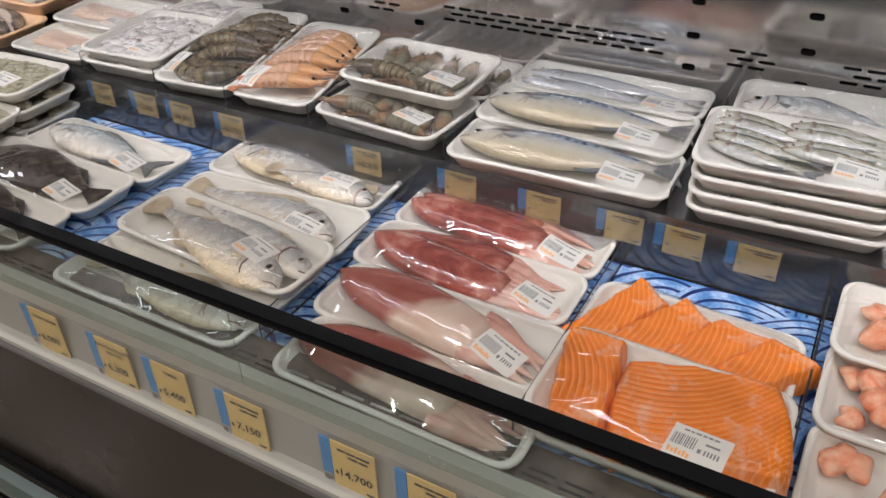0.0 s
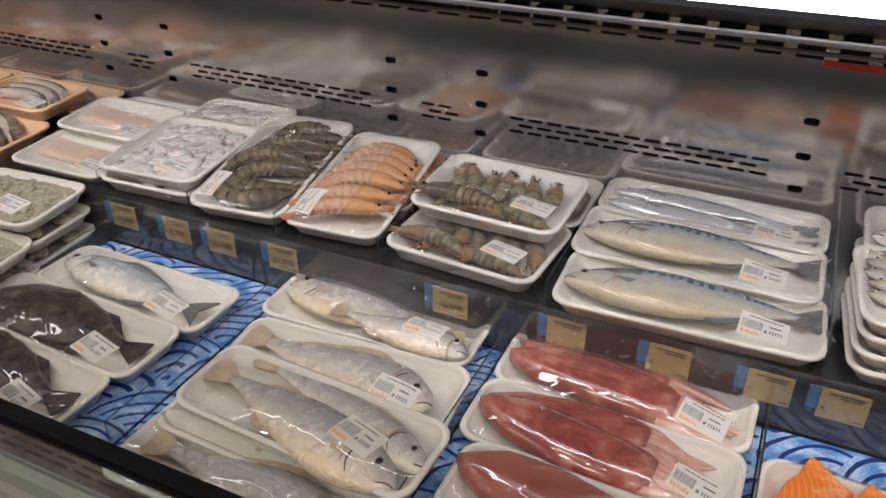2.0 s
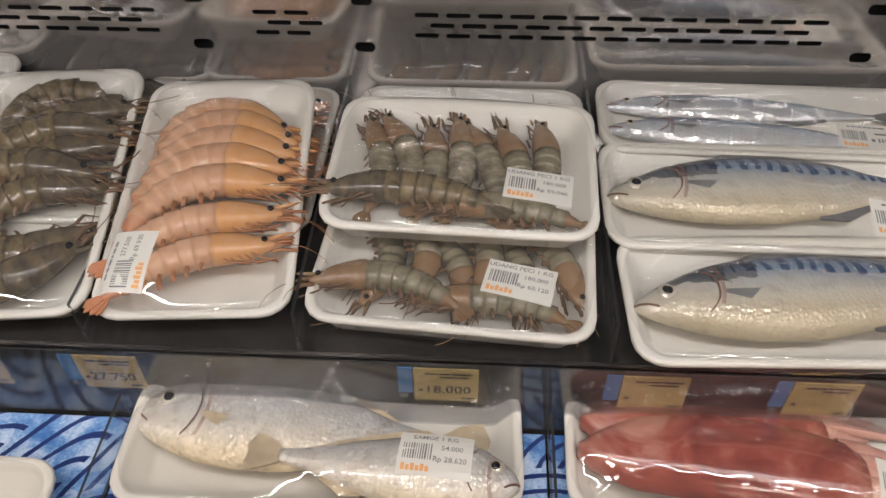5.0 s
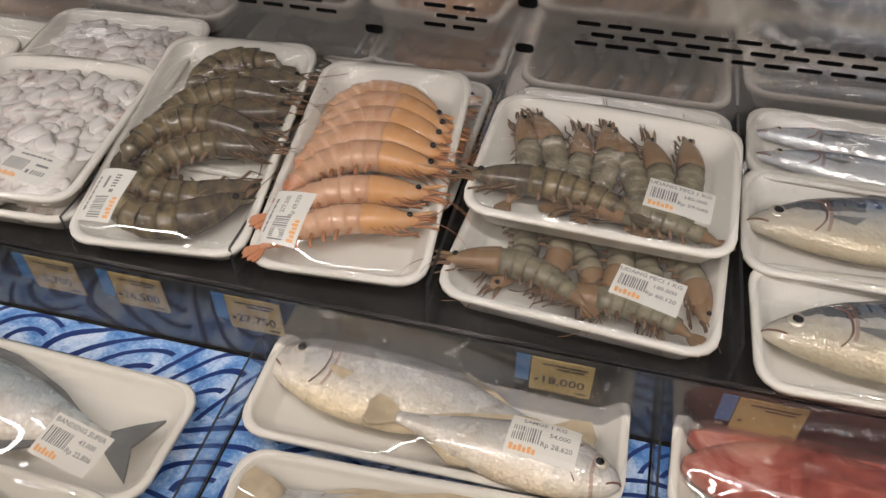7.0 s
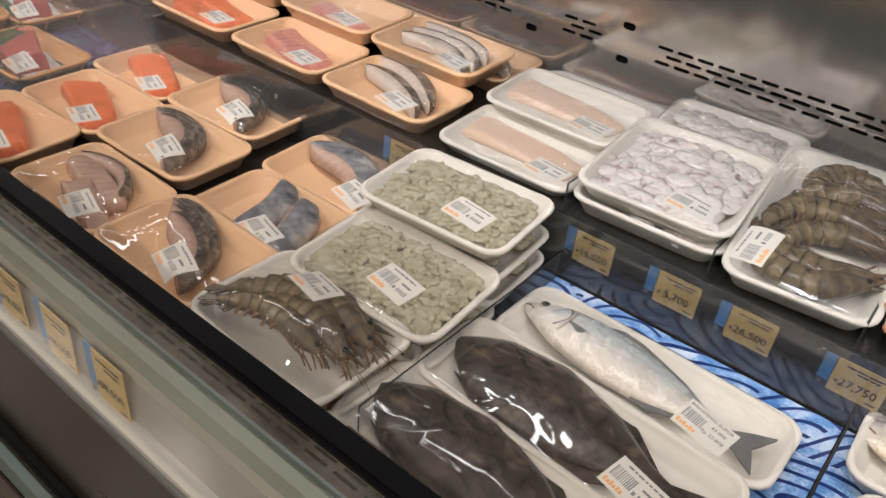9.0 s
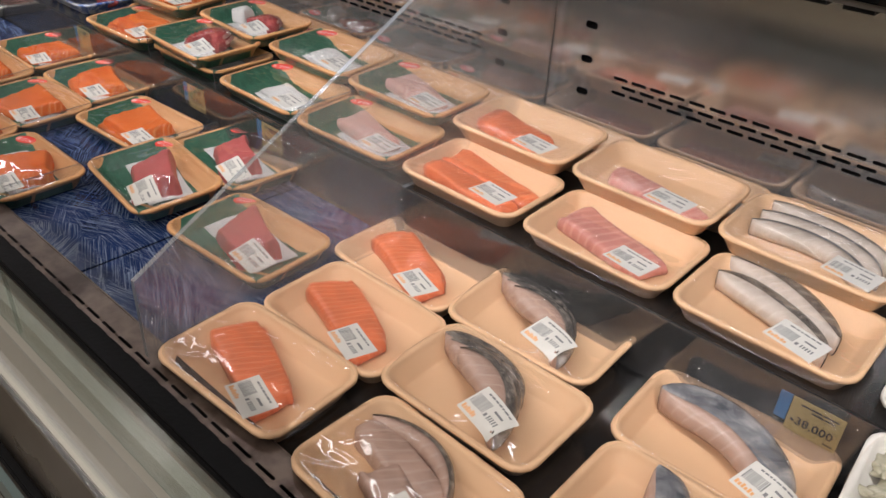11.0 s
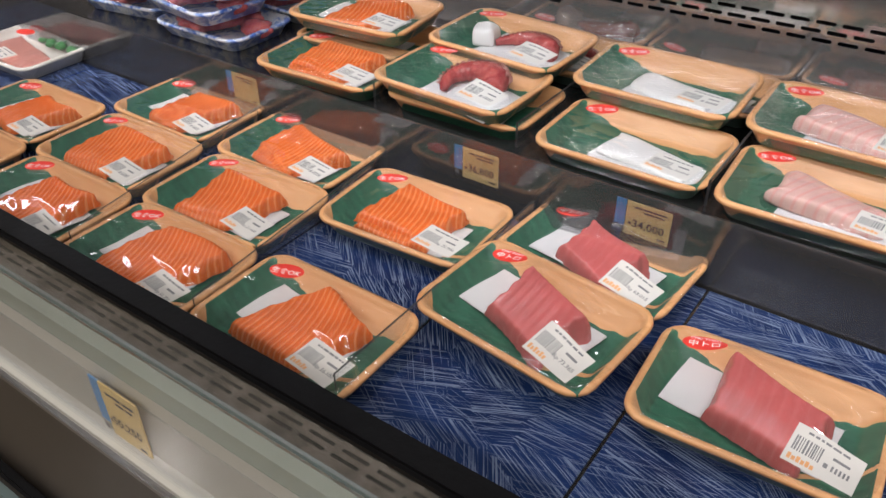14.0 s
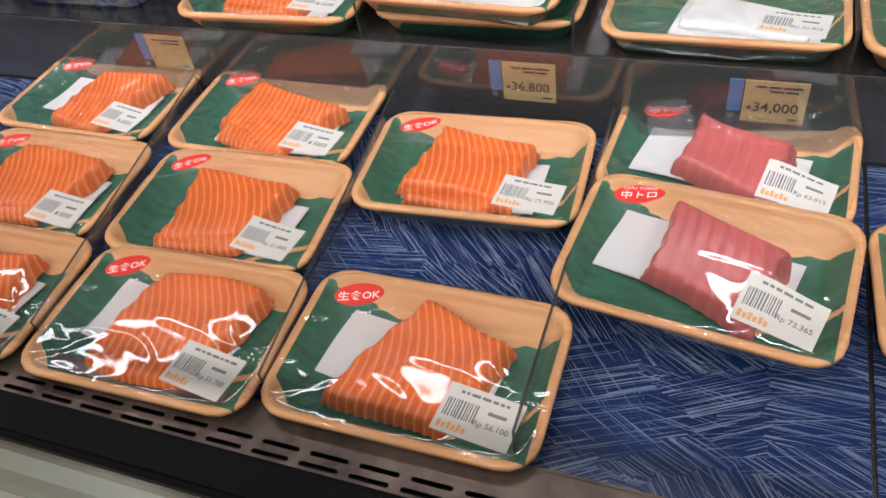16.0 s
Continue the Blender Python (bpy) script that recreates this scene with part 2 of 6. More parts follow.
def sashimi_tray_mat(w, d):
    """Tan wood-print foam with a green brush sweep."""
    n = Nodes("printed_tan_tray")
    co = n.coords()
    x, y, z = n.split(co)
    u, v = n.math("DIVIDE", x, w), n.math("DIVIDE", y, d)
    grain = n.noise(n.scaled(co, 12, 160, 30), 1.0, 3, 0.55, 0.4)
    tan = n.ramp(grain, [(0.3, (0.58, 0.285, 0.11)), (0.7, (0.70, 0.39, 0.18))])
    wob = n.math("MULTIPLY_ADD", n.noise(co, 22, 3), 0.16, -0.08)
    edge = n.node("ShaderNodeMapRange")
    edge.interpolation_type = "SMOOTHSTEP"
    for i, value in enumerate((u, -0.45, 0.05, 0.40, 0.29)):
        n.put(edge.inputs[i], value)
    f = n.math("SUBTRACT", n.math("ADD", v, wob), edge.outputs[0])
    green = n.math("LESS_THAN", f, 0.0)
    corner = n.math("SUBTRACT", n.math("ADD", n.math("ADD", u, 0.5), n.math("MULTIPLY", n.math("ADD", v, 0.5), 0.8)), n.math("MULTIPLY_ADD", wob, 0.6, 0.20))
    green = n.math("MULTIPLY", green, n.math("GREATER_THAN", corner, 0.0))
    sweep = n.math("ABSOLUTE", n.math("SUBTRACT", v, n.math("MULTIPLY_ADD", n.math("POWER", n.math("MAXIMUM", n.math("SUBTRACT", u, 0.10), 0.0), 0.7), 0.62, -0.42)))
    swoosh = n.math("MULTIPLY", n.math("LESS_THAN", sweep, 0.020), n.math("GREATER_THAN", u, 0.12))
    green = n.math("MULTIPLY", green, n.math("SUBTRACT", 1.0, swoosh))
    inner = n.math("MULTIPLY", n.math("LESS_THAN", n.math("ABSOLUTE", u), 0.468), n.math("LESS_THAN", n.math("ABSOLUTE", v), 0.452))
    green = n.math("MULTIPLY", green, inner)
    leaf = n.ramp(n.noise(n.scaled(co, 40, 200, 40), 1.0, 3), [(0.3, (0.012, 0.075, 0.042)), (0.7, (0.03, 0.15, 0.085))])
    return n.done(n.mix(green, tan, leaf), 0.4)


def flesh_mat(name, meat, fat, pitch, turn, width=0.28, rough=0.28, warp=1.2):
    """Fish flesh with fat lines."""
    n = Nodes(name)
    co = n.coords()
    w = n.node("ShaderNodeTexWave", wave_type="BANDS")
    w.inputs["Scale"].default_value = 0.314 / pitch
    w.inputs["Distortion"].default_value, w.inputs["Detail"].default_value = warp, 1.5
    w.inputs["Detail Scale"].default_value = 0.33
    n.put(w.inputs["Vector"], n.scaled(co, 1, 1, 1, turn))
    lines = n.ramp(w.outputs[1], [(1 - width, (0, 0, 0)), (1.0 - width * 0.3, (1, 1, 1))])
    mott = n.noise(co, 45, 4)
    base = n.ramp(mott, [(0.3, tuple(c * 0.72 for c in meat)), (0.7, meat)])
    n.bump(n.math("ADD", n.math("MULTIPLY", w.outputs[1], 0.04), mott), 0.35, 0.0012)
    return n.done(n.mix(n.math("MULTIPLY", lines, 0.35), base, fat), rough)


def block_mat(name, meat, fat, pitch, width, mixed, rough=0.24, patch=0.0):
    """Sliced flesh whose pale layers follow the block's ridges."""
    n = Nodes(name)
    co = n.coords()
    x, y, z = n.split(co)
    sway = n.math("MULTIPLY_ADD", n.noise(co, 45, 2), 0.0030, -0.0015)
    p = n.math("ADD", n.math("ADD", x, sway), n.math("MULTIPLY_ADD", n.math("MULTIPLY", y, y), 5.0, n.math("MULTIPLY", y, 0.35)))
    away = n.math("ABSOLUTE", n.math("MULTIPLY_ADD", n.math("FRACT", n.math("DIVIDE", p, pitch)), 2.0, -1.0))
    line = n.ramp(n.math("ADD", away, n.math("MULTIPLY_ADD", n.noise(co, 180, 3), 0.3, -0.15)), [(1 - width * 1.6, (0, 0, 0)), (1 - width * 0.4, (1, 1, 1))])
    mott, fine = n.noise(co, 28, 4), n.noise(co, 300, 3)
    base = n.ramp(n.math("MULTIPLY_ADD", fine, 0.3, n.math("MULTIPLY", mott, 0.85)), [(0.32, tuple(c * 0.68 for c in meat)), (0.72, meat)])
    n.bump(n.math("ADD", n.math("MULTIPLY", line, 0.25), fine), 0.3, 0.0010)
    col = n.mix(n.math("MULTIPLY", line, n.math("MULTIPLY_ADD", mott, mixed, mixed * 0.5)), base, fat)
    if patch:
        spot = n.ramp(n.noise(n.scaled(co, 1, 1.8, 1, 0.7), 22, 4, 0.6, 1.2), [(0.56, (0, 0, 0)), (0.70, (1, 1, 1))])
        col = n.mix(n.math("MULTIPLY", spot, patch), col, (0.74, 0.42, 0.27))
    return n.done(col, rough)


def skin_mat(name, stops, height, length, rough=0.25, stripes=None, mottle=0.12, metal=0.15):
    """Fish skin: belly to back by local y, a gill line, fine scales."""
    n = Nodes(name)
    co = n.coords()
    x, y, z = n.split(co)
    t = n.math("ADD", n.math("DIVIDE", y, height), 0.5)
    t = n.math("ADD", t, n.math("MULTIPLY_ADD", n.noise(co, 30, 4, 0.6), mottle * 2, -mottle))
    col = n.ramp(t, stops)
    blotch = n.ramp(n.noise(co, 16, 5, 0.65, 0.6), [(0.44, (0, 0, 0)), (0.66, (1, 1, 1))])
    col = n.mix(n.math("MULTIPLY", blotch, 0.32), col, (0.50, 0.37, 0.26))
    grime = n.ramp(n.noise(co, 90, 4, 0.7), [(0.50, (0, 0, 0)), (0.70, (1, 1, 1))])
    col = n.mix(n.math("MULTIPLY", grime, 0.28), col, (0.16, 0.15, 0.14))
    if stripes:
        w = n.node("ShaderNodeTexWave", wave_type="BANDS")
        w.inputs["Scale"].default_value, w.inputs["Distortion"].default_value = 26.0, 7.0
        w.inputs["Detail"].default_value, w.inputs["Detail Scale"].default_value = 1.0, 0.9
        n.put(w.inputs["Vector"], co)
        up = n.math("GREATER_THAN", t, 0.60)
        tail = n.math("GREATER_THAN", x, -length * 0.26)
        on = n.math("MULTIPLY", n.math("MULTIPLY", n.math("GREATER_THAN", w.outputs[1], 0.55), up), tail)
        col = n.mix(on, col, stripes)
        behind = n.math("LESS_THAN", n.math("ABSOLUTE", n.math("ADD", x, length * 0.255)), n.math("MULTIPLY_ADD", n.noise(co, 60), 0.02, 0.006))
        col = n.mix(n.math("MULTIPLY", n.math("MULTIPLY", behind, n.math("GREATER_THAN", t, 0.52)), 0.6), col, (0.02, 0.022, 0.03))
        crown = n.math("MULTIPLY", n.math("LESS_THAN", n.math("ADD", x, n.math("MULTIPLY_ADD", n.noise(co, 40), 0.05, -0.025)), -length * 0.29), n.math("GREATER_THAN", n.math("ADD", t, n.math("MULTIPLY_ADD", n.noise(co, 70), 0.3, -0.15)), 0.50))
        col = n.mix(n.math("MULTIPLY", crown, 0.8), col, (0.045, 0.055, 0.065))
    gx = n.math("ADD", x, length * 0.5)
    gill = n.math("ABSOLUTE", n.math("SUBTRACT", n.math("SQRT", n.math("ADD", n.math("MULTIPLY", gx, gx), n.math("MULTIPLY", y, y))), length * 0.205))
    col = n.mix(n.math("MULTIPLY", n.math("MULTIPLY", n.math("LESS_THAN", gill, 0.0014), n.math("LESS_THAN", n.math("ABSOLUTE", y), height * 0.27)), 0.5), col, (0.25, 0.10, 0.07))
    cells = n.node("ShaderNodeTexVoronoi")
    cells.inputs["Scale"].default_value = 330.0
    n.put(cells.inputs["Vector"], co)
    n.bump(n.math("ADD", cells.outputs[0], n.noise(co, 60, 4)), 0.5, 0.0012)
    return n.done(col, n.math("MULTIPLY_ADD", n.noise(co, 50), 0.2, rough - 0.08), metal)


def mottled(name, stops, scale=40.0, rough=0.25, bump=0.3, warp=0.5, detail=4.0):
    n = Nodes(name)
    co = n.coords()
    a = n.noise(co, scale, detail, 0.6, warp)
    n.bump(n.noise(co, scale * 5, 3), bump, 0.001)
    return n.done(n.ramp(a, stops), rough)


def prawn_mat(name, pale, dark, tail, head, band=0.5):
    """Prawn shell: a dark band at the rear of each tail ring, mottled, a tinted head and tail."""
    n = Nodes(name)
    co = n.coords()
    along = n.node("ShaderNodeAttribute", attribute_name="along").outputs["Fac"]
    seg = n.math("FRACT", n.math("DIVIDE", n.math("SUBTRACT", along, 0.362), 0.088))
    m, fine = n.noise(co, 70, 4, 0.6), n.noise(co, 420, 3, 0.6)
    f = n.math("ADD", n.math("MULTIPLY", n.math("POWER", seg, 2.5), band), n.math("MULTIPLY_ADD", m, 1.2, n.math("MULTIPLY_ADD", fine, 0.4, -0.55)))
    col = n.ramp(f, [(0.05, pale), (0.62, dark)])
    col = n.mix(n.math("MULTIPLY", n.math("GREATER_THAN", along, 0.89), n.math("MULTIPLY_ADD", m, 0.6, 0.35)), col, tail)
    col = n.mix(n.math("MULTIPLY", n.math("LESS_THAN", along, 0.352), n.math("MULTIPLY_ADD", m, 1.2, 0.05)), col, head)
    n.bump(n.math("ADD", m, n.math("MULTIPLY", fine, 0.3)), 0.35, 0.001)
    return n.done(col, 0.15)


TRAY_BLUE = mottled("blue_patterned_tray", [(0.42, (0.06, 0.13, 0.45)), (0.50, (0.30, 0.40, 0.66)), (0.56, (0.66, 0.68, 0.72))], 70, 0.3, 0.05)
WAVES, SCRATCH = wave_mat(), scratch_mat()
TAN = sashimi_tray_mat(0.185, 0.125)
SALMON_RAW = flesh_mat("salmon_fillet_flesh", (0.80, 0.19, 0.018), (0.86, 0.38, 0.12), 0.0060, 0.9, 0.34, 0.22, 12.0)
TROUT = flesh_mat("trout_fillet_flesh", (0.80, 0.20, 0.075), (0.85, 0.36, 0.20), 0.0075, 0.2, 0.14, 0.3, 5.0)
SALMON_BLOCK = block_mat("ridged_salmon_flesh", (0.80, 0.148, 0.015), (0.88, 0.35, 0.12), 0.0066, 0.26, 0.55)
SALMON_FRESH = block_mat("fresh_salmon_flesh", (0.84, 0.22, 0.022), (0.86, 0.40, 0.13), 0.0066, 0.24, 0.45, 0.2, 0.75)
TUNA_BLOCK = block_mat("layered_tuna_flesh", (0.56, 0.120, 0.115), (0.66, 0.24, 0.22), 0.0100, 0.2, 0.16)
SNAPPER = flesh_mat("snapper_flesh", (0.80, 0.50, 0.44), (0.72, 0.20, 0.17), 0.010, 0.3, 0.25, 0.3, 3.0)
PALE_FLESH = mottled("pale_fillet", [(0.3, (0.66, 0.46, 0.34)), (0.7, (0.70, 0.56, 0.46))], 18, 0.35, 0.2)
PINK_FLESH = flesh_mat("pink_fillet", (0.66, 0.27, 0.22), (0.76, 0.45, 0.38), 0.012, 0.2, 0.25, 0.3, 2.5)
CUT_FLESH = flesh_mat("cutlet_flesh", (0.50, 0.33, 0.26), (0.55, 0.42, 0.36), 0.012, 0.4, 0.12, 0.25, 6.0)
COD_FLESH = flesh_mat("white_cutlet_flesh", (0.66, 0.56, 0.48), (0.70, 0.62, 0.55), 0.012, 0.4, 0.12, 0.25, 6.0)
DARK_SKIN = mottled("dark_fish_skin", [(0.32, (0.055, 0.048, 0.045)), (0.5, (0.14, 0.12, 0.105)), (0.68, (0.30, 0.26, 0.22))], 75, 0.2)
BLUE_SKIN = mottled("blue_grey_skin", [(0.32, (0.075, 0.080, 0.095)), (0.5, (0.21, 0.21, 0.225)), (0.7, (0.46, 0.44, 0.43))], 30, 0.16)
SQUID_RED = mottled("red_squid_skin", [(0.32, (0.15, 0.028, 0.022)), (0.50, (0.30, 0.07, 0.052)), (0.70, (0.54, 0.27, 0.21))], 20, 0.15, 0.3, 0.8)
SQUID_PALE = mottled("pale_squid_skin", [(0.28, (0.44, 0.17, 0.13)), (0.5, (0.60, 0.36, 0.29)), (0.7, (0.70, 0.56, 0.48))], 12, 0.15, 0.15, 0.6)

def two_tone_squid():
    """Red-brown hind part giving way to a pale fore part along a ragged line."""
    n = Nodes("two_tone_squid_skin")
    co = n.coords()
    x, y, z = n.split(co)
    big, fine = n.noise(co, 14, 3, 0.5, 0.5), n.noise(co, 160, 3)
    red = n.ramp(big, [(0.3, (0.26, 0.06, 0.045)), (0.7, (0.44, 0.17, 0.13))])
    pale = n.ramp(big, [(0.3, (0.58, 0.40, 0.31)), (0.7, (0.68, 0.56, 0.46))])
    side = n.math("ADD", n.math("ADD", x, n.math("MULTIPLY", y, -1.1)), n.math("MULTIPLY_ADD", n.noise(co, 25, 3), 0.08, -0.04))
    n.bump(fine, 0.15, 0.001)
    return n.done(n.mix(n.ramp(n.math("MULTIPLY_ADD", side, 8.0, 0.62), [(0.40, (0, 0, 0)), (0.62, (1, 1, 1))]), red, pale), 0.15)


two_tone_squid()
FLAT_SKIN = mottled("dark_flatfish_skin", [(0.34, (0.022, 0.016, 0.013)), (0.54, (0.060, 0.044, 0.035)), (0.70, (0.13, 0.10, 0.075))], 55, 0.2, 0.7)
PEELED = mottled("peeled_prawn_flesh", [(0.25, (0.20, 0.175, 0.105)), (0.42, (0.36, 0.33, 0.23)), (0.65, (0.47, 0.44, 0.34))], 75, 0.2, 0.3, 0.8)
CUTTLE = mottled("white_cuttlefish", [(0.26, (0.22, 0.15, 0.13)), (0.36, (0.52, 0.45, 0.42)), (0.46, (0.66, 0.63, 0.60)), (0.7, (0.70, 0.68, 0.66))], 55, 0.18, 0.3, 1.0)
OCTO_RED = mottled("cooked_octopus_skin", [(0.3, (0.24, 0.02, 0.025)), (0.65, (0.48, 0.09, 0.075))], 60, 0.2)
OCTO_PALE = mottled("octopus_suckers", [(0.3, (0.42, 0.10, 0.09)), (0.65, (0.66, 0.36, 0.31))], 90, 0.25)
IKA = mottled("white_squid_slab", [(0.3, (0.70, 0.69, 0.67)), (0.7, (0.80, 0.79, 0.78))], 30, 0.3, 0.1)
RED_MEAT = mottled("red_meat", [(0.3, (0.30, 0.03, 0.04)), (0.65, (0.62, 0.15, 0.14))], 60, 0.25)
GREEN_LEAF = plain("green_leaf", (0.05, 0.22, 0.06), 0.4, 0, 0.3, 60, 0.1)
COOKED = mottled("cooked_prawn", [(0.3, (0.68, 0.17, 0.06)), (0.6, (0.82, 0.46, 0.30))], 60, 0.2)
PRAWN_GREY = prawn_mat("grey_prawn_shell", (0.26, 0.225, 0.155), (0.050, 0.047, 0.035), (0.22, 0.11, 0.05), (0.26, 0.14, 0.07), 0.12)
PRAWN_DARK = prawn_mat("dark_prawn_shell", (0.23, 0.175, 0.10), (0.026, 0.022, 0.017), (0.10, 0.08, 0.055), (0.075, 0.060, 0.048), 0.26)
PRAWN_ORANGE = prawn_mat("orange_prawn_shell", (0.62, 0.39, 0.26), (0.47, 0.235, 0.125), (0.45, 0.16, 0.08), (0.58, 0.28, 0.09), 0.10)
ORANGE_LIMB = plain("orange_prawn_leg", (0.40, 0.17, 0.075), 0.35, 0, 0.3, 60, 0)
GILL = plain("gill_shadow", (0.16, 0.075, 0.055), 0.4, 0, 0.2, 60, 0)
WHISKER = plain("prawn_whisker", (0.15, 0.085, 0.045), 0.4, 0, 0.3, 60, 0)
FIN = plain("fish_fin", (0.48, 0.39, 0.27), 0.35, 0, 0.3, 60, 0.3)
FIN_DARK = plain("dark_fish_fin", (0.15, 0.15, 0.15), 0.35, 0, 0.3, 60, 0.3)
EYE_RING = plain("fish_eye_ring", (0.55, 0.50, 0.42), 0.15, 0.3, 0.2, 90, 0)
EYE_DARK = plain("fish_pupil", (0.012, 0.012, 0.014), 0.08, 0, 0.1, 90, 0)
CROAKER = [(0.08, (0.70, 0.58, 0.40)), (0.30, (0.70, 0.65, 0.57)), (0.55, (0.52, 0.51, 0.50)), (0.78, (0.34, 0.34, 0.34)), (0.95, (0.20, 0.19, 0.18))]
MILKFISH = [(0.08, (0.72, 0.66, 0.58)), (0.40, (0.70, 0.69, 0.66)), (0.64, (0.46, 0.52, 0.55)), (0.92, (0.26, 0.32, 0.35))]
MACKEREL = [(0.10, (0.52, 0.44, 0.31)), (0.34, (0.57, 0.53, 0.45)), (0.52, (0.44, 0.45, 0.45)), (0.66, (0.20, 0.28, 0.40)), (0.90, (0.07, 0.11, 0.18))]
SAURY = [(0.10, (0.72, 0.73, 0.74)), (0.50, (0.58, 0.62, 0.68)), (0.70, (0.18, 0.26, 0.36)), (0.92, (0.06, 0.09, 0.14))]
BAIT = [(0.08, (0.52, 0.52, 0.50)), (0.34, (0.46, 0.45, 0.38)), (0.50, (0.34, 0.32, 0.19)), (0.60, (0.10, 0.14, 0.19)), (0.70, (0.30, 0.31, 0.24)), (0.92, (0.13, 0.15, 0.16))]

# ---- mesh helpers ----
import functools


def mesh_of(name, verts, faces, material, smooth=True, along=None):
    me = bpy.data.meshes.new(name)
    me.from_pydata([tuple(map(float, v)) for v in verts], [], faces)
    me.materials.append(material)
    if smooth:
        me.polygons.foreach_set("use_smooth", [True] * len(me.polygons))
    if along is not None:
        me.attributes.new("along", "FLOAT", "POINT").data.foreach_set("value", along)
    me.update()
    return me


def thing(name, label, category, m, group="", kind=""):
    ob = new(name)
    ob.empty_display_size = 0.02
    ob.matrix_basis = m
    return tagged(ob, label, category, group, kind)


def child(name, me, parent, m=None, label="", shadow=True):
    ob = new(name, me)
    ob.parent = parent
    if m is not None:
        ob.matrix_basis = m
    if label:
        ob["label"] = label
    ob.visible_shadow = shadow
    return ob


def box_mesh(name, x0, x1, y0, y1, z0, z1, material, bevel=0.0015):
    bm = bmesh.new()
    bmesh.ops.create_cube(bm, size=1)
    for v in bm.verts:
        v.co = Vector(((x0 + x1) / 2 + v.co.x * (x1 - x0), (y0 + y1) / 2 + v.co.y * (y1 - y0), (z0 + z1) / 2 + v.co.z * (z1 - z0)))
    if bevel:
        bmesh.ops.bevel(bm, geom=bm.edges[:], offset=bevel, segments=2, affect="EDGES", clamp_overlap=True)
    me = bpy.data.meshes.new(name)
    bm.to_mesh(me)
    bm.free()
    me.materials.append(material)
    return me


def extrude_mesh(name, profile, x0, x1, material):
    """A closed profile of (y, z) pairs drawn out along x."""
    k = len(profile)
    verts = [(x, y, z) for x in (x0, x1) for y, z in profile]
    faces = [(i, (i + 1) % k, k + (i + 1) % k, k + i) for i in range(k)]
    faces += [tuple(range(k))[::-1], tuple(range(k, 2 * k))]
    me = mesh_of(name, verts, faces, material, False)
    bm = bmesh.new()
    bm.from_mesh(me)
    bmesh.ops.recalc_face_normals(bm, faces=bm.faces[:])
    bm.to_mesh(me)
    bm.free()
    return me


def rings_mesh(name, rings, material, cap0=True, cap1=True, along=None):
    """Loft through rings of equal count."""
    k = len(rings[0])
    verts = [p for r in rings for p in r]
    faces = []
    for i in range(len(rings) - 1):
        for j in range(k):
            faces.append((i * k + j, i * k + (j + 1) % k, (i + 1) * k + (j + 1) % k, (i + 1) * k + j))
    if cap0:
        faces.append(tuple(range(k))[::-1])
    if cap1:
        faces.append(tuple((len(rings) - 1) * k + j for j in range(k)))
    if along is not None:
        along = [a for a in along for _ in range(k)]
    return mesh_of(name, verts, faces, material, True, along)


def rounded(w, d, r, z, per=5):
    pts = []
    for cx, cy, a0 in ((w / 2 - r, d / 2 - r, 0), (-w / 2 + r, d / 2 - r, 90), (-w / 2 + r, -d / 2 + r, 180), (w / 2 - r, -d / 2 + r, 270)):
        for i in range(per):
            a = radians(a0 + 90 * i / (per - 1))
            pts.append((cx + r * math.cos(a), cy + r * math.sin(a), z))
    return pts


CACHE = {}


cached = functools.lru_cache(maxsize=None)


@cached
def tray_mesh(w, d, h, material_name):
    material = bpy.data.materials[material_name]
    rim = 0.007
    steps = [(0.016, 0.0), (0.013, 0.001), (0.004, h - 0.006), (0.0, h - 0.004), (0.0, h - 0.001), (0.0015, h), (rim - 0.002, h),
             (rim, h - 0.0015), (rim + 0.001, h - 0.005), (rim + 0.0025, h - 0.006), (0.017, 0.006), (0.021, 0.004)]
    rings = [rounded(w - 2 * i, d - 2 * i, max(0.006, 0.022 - i * 0.6), z) for i, z in steps]
    return rings_mesh("tray", rings, material)


def text_geometry(body, size):
    key = ("text", body)
    if key not in CACHE:
        cu = bpy.data.curves.new("lettering", "FONT")
        cu.offset = 0.014
        cu.body, cu.resolution_u, cu.align_x, cu.align_y = body, 2, "CENTER", "CENTER"
        ob = bpy.data.objects.new("lettering", cu)
        me = bpy.data.meshes.new_from_object(ob)
        CACHE[key] = ([v.co.to_tuple() for v in me.vertices], [tuple(p.vertices) for p in me.polygons])
        bpy.data.objects.remove(ob)
        bpy.data.meshes.remove(me)
    vs, fs = CACHE[key]
    return [(x * size, y * size) for x, y, z in vs], fs


def bars_geometry(bars):
    """Flat bars (x0, x1, y0, y1)."""
    vs, fs = [], []
    for x0, x1, y0, y1 in bars:
        i = len(vs)
        vs += [(x0, y0), (x1, y0), (x1, y1), (x0, y1)]
        fs.append((i, i + 1, i + 2, i + 3))
    return vs, fs


def joined(parts):
    vs, fs = [], []
    for v, f in parts:
        i = len(vs)
        vs += v
        fs += [tuple(k + i for k in face) for face in f]
    return vs, fs


def shifted(geo, dx, dy):
    return [(x + dx, y + dy) for x, y in geo[0]], geo[1]


# ---- film and stickers ----
from mathutils.bvhtree import BVHTree


